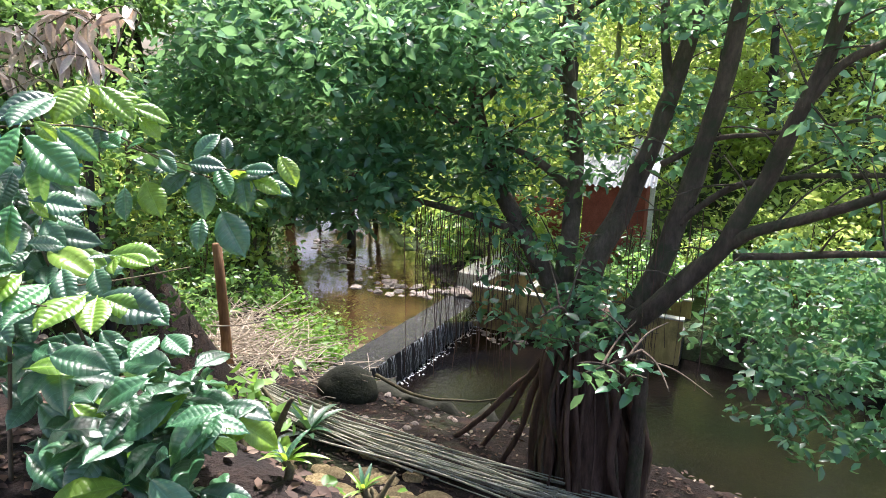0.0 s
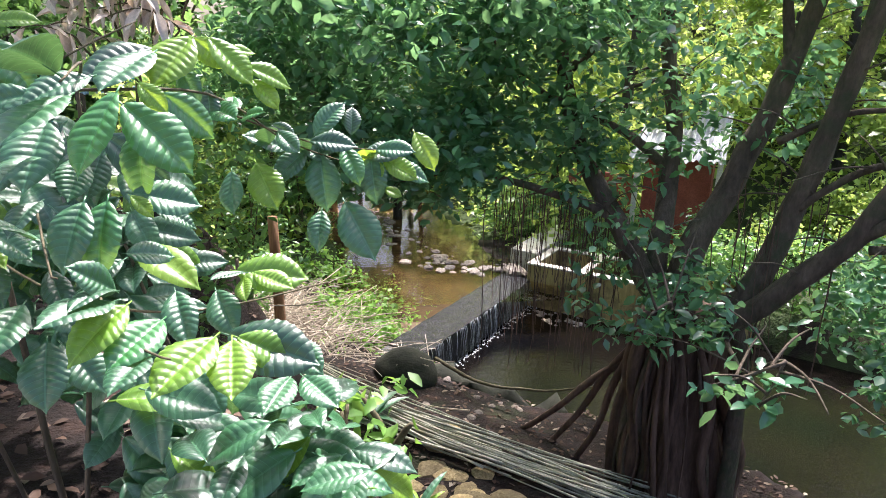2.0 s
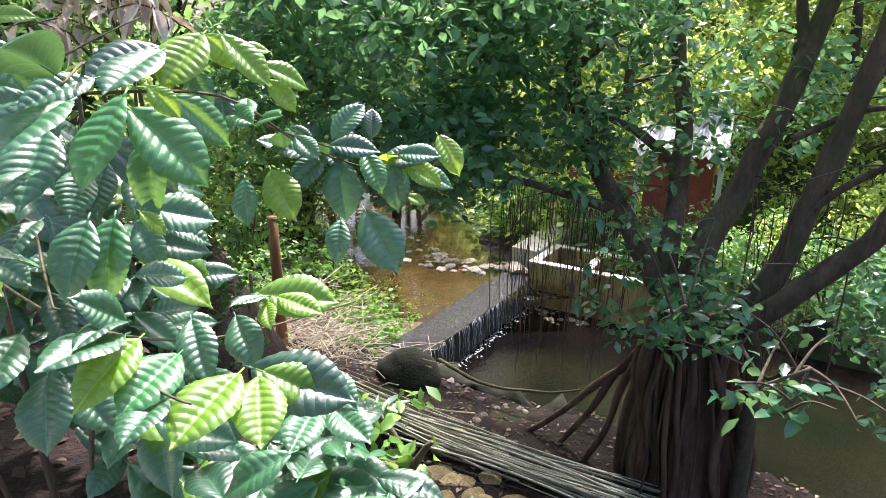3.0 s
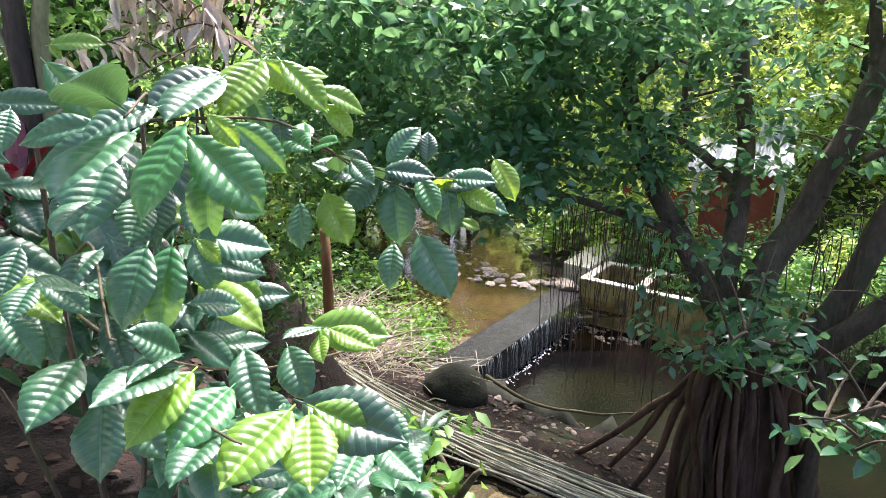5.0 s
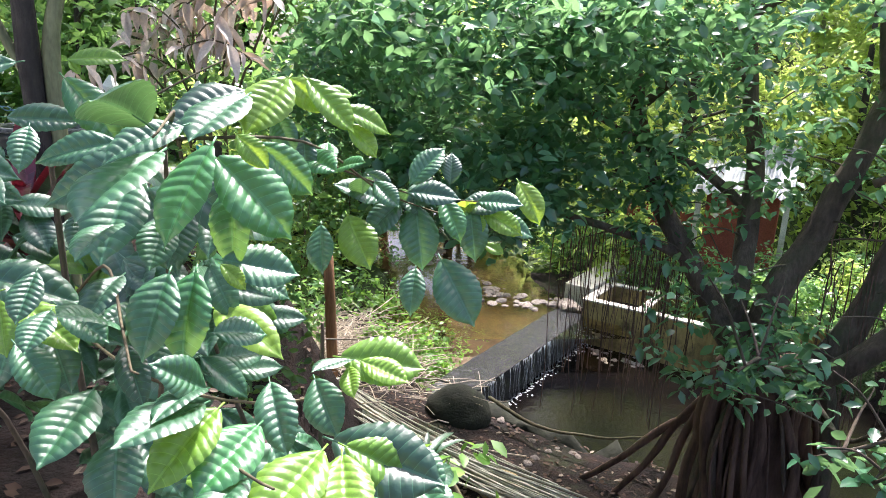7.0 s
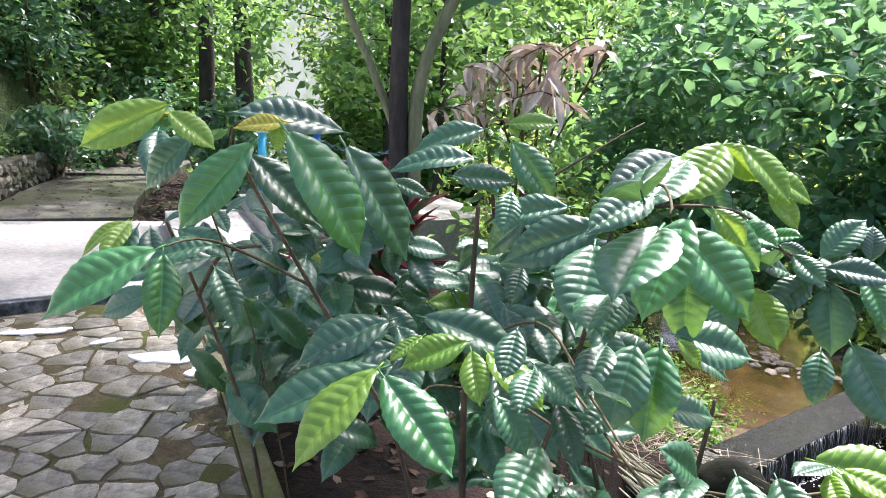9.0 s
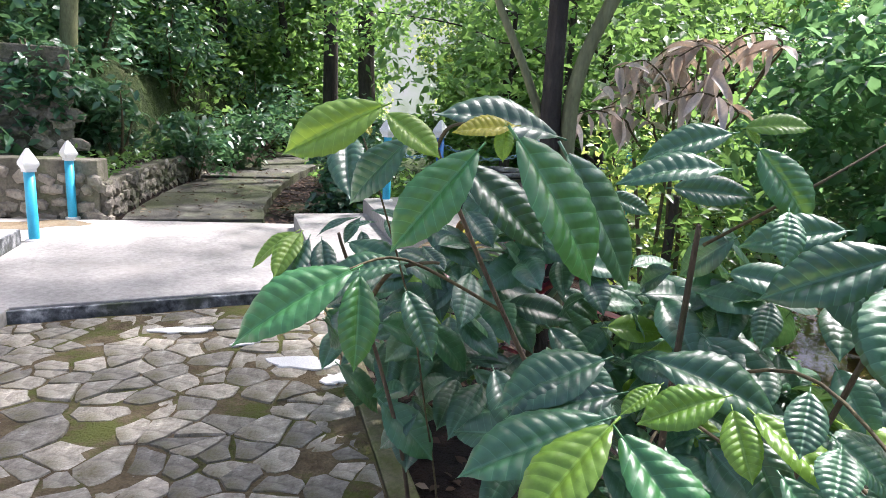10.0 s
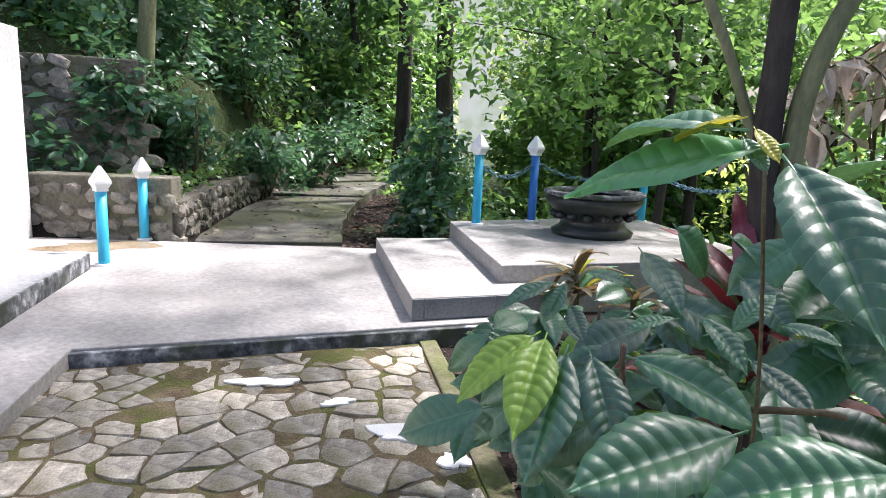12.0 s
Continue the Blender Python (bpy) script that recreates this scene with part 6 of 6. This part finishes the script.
def scatter_sticks():
    chunks = []
    for i in range(1700):
        x, y = -3.4 + FR.gauss(0, 1.0), 10.9 + FR.gauss(0, 0.9)
        if line_dist(x, y, UP_LINE) < 2.3:
            continue
        an, ln = FR.uniform(0, 6.3), FR.uniform(0.25, 0.9)
        q = Vector((x, y, ground(x, y) + FR.uniform(0.0, 0.28)))
        d = Vector((math.cos(an), math.sin(an), FR.uniform(-0.15, 0.35))) * ln
        chunks.append(tube([q, q + d * 0.5 + Vector((0, 0, FR.uniform(-0.03, 0.05))), q + d], [FR.uniform(0.004, 0.009)] * 3, 4, 0, False))
    v, f = merge(chunks)
    tagged(mesh_ob("dry_brush", v, f, M["dry"]), "heap of grey dry twigs and brush by the creek", "brush", kind="stuff")
    pts = []
    while len(pts) < 7500:
        a, b = FR.uniform(-2, 12), FR.uniform(0.5, 9)
        q = P3(a, b)
        if line_dist(q.x, q.y, UP_LINE) < 2.2 or line_dist(q.x, q.y, DOWN_LINE) < 2.4 or (7.2 < a < 10.5 and b < 4):
            continue
        pts.append((q.x, q.y, ground(q.x, q.y) + 0.012))
    for i in range(900):
        a = FR.uniform(10.0, 18)
        q = P3(a, path_left(a) + 1.85 + abs(FR.gauss(0, 0.6)))
        pts.append((q.x, q.y, ground(q.x, q.y) + 0.015))
    for i in range(160):
        a = FR.uniform(10.1, 17)
        q = P3(a, path_left(a) + FR.uniform(0.15, 1.8))
        pts.append((q.x, q.y, 0.15))
    v, f = leaves(np.array(pts), 0.075, None, (-0.25, 0.25), roll=0.3)
    tagged(leaf_mesh("leaf_litter", v, f, M["leaf_litter"]), "scattered brown and pale fallen leaves", "leaf litter", kind="stuff")
    pts = []
    for i in range(2600):
        x, y = -2.35 + FR.gauss(0, 0.42), 11.9 + FR.gauss(0, 0.8)
        pts.append((x, y, ground(x, y) + FR.uniform(0.0, 0.3)))
    v, f = leaves(np.array(pts), 0.085, None, (-0.6, 0.9), LEAF_V * np.array((0.7, 1, 1)))
    tagged(leaf_mesh("creek_weeds", v, f, M["leaf_grass"]), "bright green low weeds at the water's edge", "weeds", kind="stuff")


scatter_sticks()


def ledge_spot():
    if FR.random() < 0.5:
        q = P3(FR.uniform(10.7, 11.75), FR.uniform(-5.0, -2.0))
    else:
        a = FR.uniform(10.7, 19)
        q = P3(a, path_left(a) - FR.uniform(0.1, 1.0))
    return q.x, q.y


undergrowth("ledge_weeds", 2600, ledge_spot, 0.12, 0.1, M["leaf_forest"], "small green weeds and moss on the stone ledge")


# ---- the hut beyond the creek ----
def build_hut():
    x0, y0, z0 = 4.2, 16.75, -2.1
    hut = empty("pump_hut", (x0, y0, z0), "small red-walled shed with corrugated metal roof", "hut")
    ex, ey = Vector((0.93, -0.36, 0)), Vector((0.36, 0.93, 0))

    def block(name, u0, u1, v0, v1, w0, w1, m, label=""):
        pts = [ex * u + ey * v for u, v in ((u0, v0), (u1, v0), (u1, v1), (u0, v1))]
        part(name, prism([(p.x, p.y) for p in pts], w0, w1, 0.01), m, hut, label)

    block("wall", -2.4, -0.75, 0, 0.12, -1.2, 0.95, M["red"], "red painted wall")
    block("wall", -0.55, 1.0, 0, 0.12, -1.2, 1.5, M["red"], "red painted wall")
    block("wall", -0.55, -0.43, 0.122, 1.8, -1.2, 1.5, M["red"])
    block("wall", 0.88, 1.0, 0.122, 1.8, -1.2, 1.5, M["red"])
    for u in (-0.75, 1.1):
        block("post", u, u + 0.12, -0.3, -0.18, -1.2, 1.6, M["tank_top"])
    for u0, u1, w0, w1, v1 in ((-0.9, 0.5, 1.45, 2.05, 1.4), (0.45, 1.25, 1.5, 2.5, 1.8)):
        vs, fs = [], []
        n = 60
        for i in range(n + 1):
            u = u0 + (u1 - u0) * i / n
            for t in (0.0, 1.0):
                q = ex * u + ey * (-0.5 + (v1 + 0.5) * t)
                z = w0 + (w1 - w0) * t + 0.03 * math.sin(u * 2 * math.pi / 0.15)
                vs.extend([(q.x, q.y, z), (q.x, q.y, z - 0.012)])
        for i in range(n):
            a = i * 4
            fs.extend([(a, a + 4, a + 6, a + 2), (a + 1, a + 3, a + 7, a + 5), (a, a + 1, a + 5, a + 4), (a + 2, a + 6, a + 7, a + 3)])
        mesh_ob("roof_sheet", vs, fs, M["roof"], hut, False, "pale corrugated metal sheet")


build_hut()


# ---- old path slabs and rubble walls ----
def build_path():
    cuts = (9.97, 10.35, 12.95, 15.2, 17.6, 20.5, 24.0)
    for i, (a0, a1) in enumerate(zip(cuts, cuts[1:])):
        pts = []
        n = 6
        for k in range(n + 1):
            a = a0 + 0.045 + (a1 - a0 - 0.09) * k / n
            pts.append(P3(a, path_left(a) + 0.12 + 0.05 * noise.noise(Vector((a * 3, 0, 1)))))
        for k in range(n, -1, -1):
            a = a0 + 0.03 + (a1 - a0 - 0.06) * k / n
            pts.append(P3(a, path_left(a) + 1.8 + 0.08 * noise.noise(Vector((a * 3, 0, 4)))))
        zt = 0.06 + 0.02 * (i % 2) + 0.014 * i
        ob = part("path_slab", prism([(p.x, p.y) for p in pts], -0.15, zt, 0.012), M["old_slab"], None)
        tagged(ob, "cracked dark mossy concrete slab of the old path", "path", "path slabs", "structure")


build_path()


def rubble_wall(name, line, height, label, row_h=0.17, length=0.26, limit=150):
    """A rubble retaining wall along a plan line: mortar body and proud stones."""
    wall = empty(name, line[0], label, "wall", kind="structure")
    base = wall.matrix_basis.translation
    rnd = random.Random(len(name) + int(height * 10))
    made = 0
    for p0, p1 in zip(line, line[1:]):
        d = p1 - p0
        ln = d.length
        d.normalize()
        n = Vector((d.y, -d.x, 0))
        q = [p0, p1, p1 - n * 0.35, p0 - n * 0.35]
        part("core", prism([(p.x - base.x, p.y - base.y) for p in q], -0.4, height - 0.02, 0.02), M["mortar"], wall)
        rows = int(height / row_h)
        for r in range(rows):
            s = -rnd.random() * 0.1
            while s < ln - 0.05 and made < limit:
                w = length * rnd.uniform(0.45, 1.3)
                c = p0 + d * (s + w / 2) - base
                bm = bmesh.new()
                bmesh.ops.create_icosphere(bm, subdivisions=1, radius=1.0)
                for v in bm.verts:
                    v.co *= 1 + rnd.uniform(-0.14, 0.14)
                    v.co.x, v.co.y, v.co.z = max(-0.8, min(0.8, v.co.x)), max(-0.7, min(0.7, v.co.y)), max(-0.75, min(0.75, v.co.z))
                rot = Matrix((d, n, Vector((0, 0, 1)))).transposed().to_4x4()
                bm.transform(Matrix.Translation((c.x, c.y, (r + 0.5) * row_h + rnd.uniform(-0.06, 0.06))) @ rot @ Matrix.Rotation(rnd.uniform(-0.6, 0.6), 4, "Y") @ Matrix.Diagonal((w * 0.55, rnd.uniform(0.05, 0.09), row_h * rnd.uniform(0.45, 0.75), 1)))
                part("stone", bm, M["rubble"], wall, smooth=False)
                made += 1
                s += w
    return wall


edge = [P3(a, path_left(a) - 0.02) for a in (10.45, 11.5, 12.6, 13.8, 15.0, 16.5)]
rubble_wall("wall_bank_low", [P3(10.62, -3.6), P3(10.4, -2.0)], 0.82, "low mossy rubble stone retaining wall", limit=60)
rubble_wall("wall_bank_path", edge, 0.55, "low mossy rubble wall along the old path", limit=110)
rubble_wall("wall_bank_high", [P3(11.85, -5.6), P3(11.72, -3.6), P3(12.0, -2.6)], 2.2, "tall mossy stone retaining wall on the hillside", 0.2, 0.3, 130)


# ---- flagstone paving ----
def clip_cell(seed, others, half):
    poly = [(seed[0] - half, seed[1] - half), (seed[0] + half, seed[1] - half), (seed[0] + half, seed[1] + half), (seed[0] - half, seed[1] + half)]
    for o in others:
        mx, my, nx, ny = (seed[0] + o[0]) / 2, (seed[1] + o[1]) / 2, o[0] - seed[0], o[1] - seed[1]
        out = []
        for (ax, ay), (bx, by) in zip(poly, poly[1:] + poly[:1]):
            da, db = (ax - mx) * nx + (ay - my) * ny, (bx - mx) * nx + (by - my) * ny
            if da <= 0:
                out.append((ax, ay))
            if da * db < 0:
                t = da / (da - db)
                out.append((ax + (bx - ax) * t, ay + (by - ay) * t))
        poly = out
        if len(poly) < 3:
            return []
    return poly


def build_paving():
    vs, fs, na, nb = [], [], 200, 46
    for i in range(na + 1):
        for j in range(nb + 1):
            t = j / nb
            b = -1.846 + 2.186 * t
            a = -3.0 + (9.58 + 0.35 * t) * i / na
            q = P3(a, b)
            z = -0.003 + 0.012 * noise.noise(Vector((a * 1.3, b * 1.3, 0))) + 0.006 * noise.noise(Vector((a * 6, b * 6, 3))) + 0.003 * noise.noise(Vector((a * 20, b * 20, 3)))
            vs.append((q.x, q.y, z))
    for i in range(na):
        for j in range(nb):
            k = i * (nb + 1) + j
            fs.append((k, k + nb + 1, k + nb + 2, k + 1))
    pave = mesh_ob("paving", vs, fs, M["joint"], None, True)
    tagged(pave, "crazy paving of grey flagstones in mossy earth joints", "paving", kind="structure")
    kerb = part("paving_edge_trim", prism([(p.x, p.y) for p in (P3(-3, 0.345), P3(6.95, 0.345), P3(6.97, 0.47), P3(-3, 0.47))], -0.3, 0.012, 0.012), M["kerb_moss"], None)
    tagged(kerb, "low mossy cement edging of the paving", "edging", kind="structure")
    rnd = random.Random(17)
    seeds, sa, sb = [], 0.138, 0.2
    for i in range(-2, int(10.2 / sa) + 2):
        for j in range(-1, int(2.2 / sb) + 2):
            seeds.append((-3.0 + sa * (i + rnd.uniform(-0.5, 0.5) + 0.5), (-1.85 + sb * (j + rnd.uniform(-0.5, 0.5) + 0.5 * (i % 2)))))
    seeds = [q for q in seeds if rnd.random() > 0.24 + 0.3 * noise.noise(Vector((q[0] * 1.7, q[1] * 1.7, 11)))]
    stones = []
    for s in seeds:
        near = [o for o in seeds if o is not s and abs(o[0] - s[0]) < 0.75 and abs(o[1] - s[1]) < 0.9]
        poly = clip_cell(s, near, 0.6)
        if len(poly) < 3:
            continue
        lim = 6.58 + 0.35 * (s[1] + 1.84) / 2.2
        poly = [(min(lim - 0.03, max(-2.98, a)), min(0.33, max(-1.84, b))) for a, b in poly]
        cx, cy = sum(p[0] for p in poly) / len(poly), sum(p[1] for p in poly) / len(poly)
        area = abs(sum(p[0] * q[1] - q[0] * p[1] for p, q in zip(poly, poly[1:] + poly[:1]))) / 2
        if area < 0.004 or rnd.random() < 0.03 or noise.noise(Vector((cx * 1.9, cy * 1.9, 5.5))) > 0.37 + 0.12 * rnd.random():
            continue
        gap = rnd.choice((0.003, 0.004, 0.006, 0.009, 0.02))
        pts = []
        rough_ = []
        for p, q in zip(poly, poly[1:] + poly[:1]):
            rough_.append(p)
            ln = math.hypot(q[0] - p[0], q[1] - p[1])
            if ln > 0.1:
                k, o = rnd.uniform(0.25, 0.75), rnd.uniform(-0.022, 0.012)
                rough_.append((p[0] + (q[0] - p[0]) * k - o * (q[1] - p[1]) / ln, p[1] + (q[1] - p[1]) * k + o * (q[0] - p[0]) / ln))
        for a, b in rough_:
            r = math.hypot(a - cx, b - cy)
            if r < 0.03:
                continue
            k = max(0.3, 1 - gap / r) * rnd.uniform(0.92, 1.0)
            pts.append((cx + (a - cx) * k, cy + (b - cy) * k))
        if len(pts) >= 3:
            stones.append((cx, cy, pts))
    stones.sort(key=lambda q: -q[0])
    rest_v, rest_f = [], []
    for cx, cy, pts in stones[320:]:
        o = len(rest_v)
        n = len(pts)
        for k, z in ((1.0, -0.03), (0.985, 0.005)):
            for a, b in pts:
                rest_v.append(P3(cx + (a - cx) * k, cy + (b - cy) * k, z))
        rest_f.extend((o + k, o + (k + 1) % n, o + n + (k + 1) % n, o + n + k) for k in range(n))
        rest_f.append(tuple(range(o + n, o + 2 * n)))
    tagged(mesh_ob("flagstone_rest", rest_v, rest_f, M["stone"], pave), kind="stuff")
    for cx, cy, pts in stones[:320]:
        h = rnd.uniform(-0.002, 0.008)
        tx, ty = rnd.uniform(-0.045, 0.045), rnd.uniform(-0.045, 0.045)
        bm = bmesh.new()
        c = P3(cx, cy)
        rings = []
        for k, z in ((1.0, -0.03), (0.985, h - 0.002), (0.965, h)):
            ring = []
            for a, b in pts:
                q = P3(cx + (a - cx) * k, cy + (b - cy) * k) - c
                ring.append(bm.verts.new((q.x, q.y, z + (a - cx) * tx + (b - cy) * ty)))
            rings.append(ring)
        n = len(pts)
        for r0, r1 in zip(rings, rings[1:]):
            for k in range(n):
                bm.faces.new((r0[k], r0[(k + 1) % n], r1[(k + 1) % n], r1[k]))
        bm.faces.new(rings[-1])
        bmesh.ops.recalc_face_normals(bm, faces=bm.faces)
        ob = part("flagstone", bm, M["stone"], pave)
        ob.matrix_basis = Matrix.Translation((c.x, c.y, 0))


M["kerb_moss"] = surface("mossy_cement_edging", [(0.3, (0.1, 0.09, 0.05)), (0.7, (0.22, 0.2, 0.13))], 5.0, 40.0, 0.95, 0.6, 0.015, (0.1, 0.13, 0.03), 1.5, (0.42, 0.6))
build_paving()


def flat_patch(name, a, b, ra, rb, z, material, label, category, seed):
    rnd = random.Random(seed)
    pts = []
    for k in range(30):
        an = 2 * math.pi * k / 30
        r = 1 + 0.3 * math.sin(2 * an + seed) + 0.15 * math.sin(5 * an + 2 * seed) + rnd.uniform(-0.1, 0.1)
        q = P3(a + ra * r * math.cos(an), b + rb * r * math.sin(an))
        pts.append((q.x, q.y))
    tagged(part(name, prism(pts, z - 0.01, z, 0.0), material, None), label, category)


flat_patch("cement_patch", 5.54, 0.1, 0.1, 0.2, 0.014, M["white"], "spilled white cement patch on the paving", "cement", 3)
flat_patch("cement_patch", 5.25, 0.26, 0.09, 0.06, 0.014, M["white"], "spilled white cement patch on the paving", "cement", 5)
flat_patch("cement_patch", 6.27, -0.67, 0.07, 0.16, 0.014, M["white"], "spilled white cement patch on the paving", "cement", 4)
flat_patch("cement_patch", 5.95, -0.25, 0.04, 0.1, 0.014, M["white"], "spilled white cement patch on the paving", "cement", 7)
flat_patch("wet_patch", 9.95, -2.62, 0.3, 0.5, 0.103, M["wet"], "brown puddle stain on the concrete walkway", "puddle", 6)
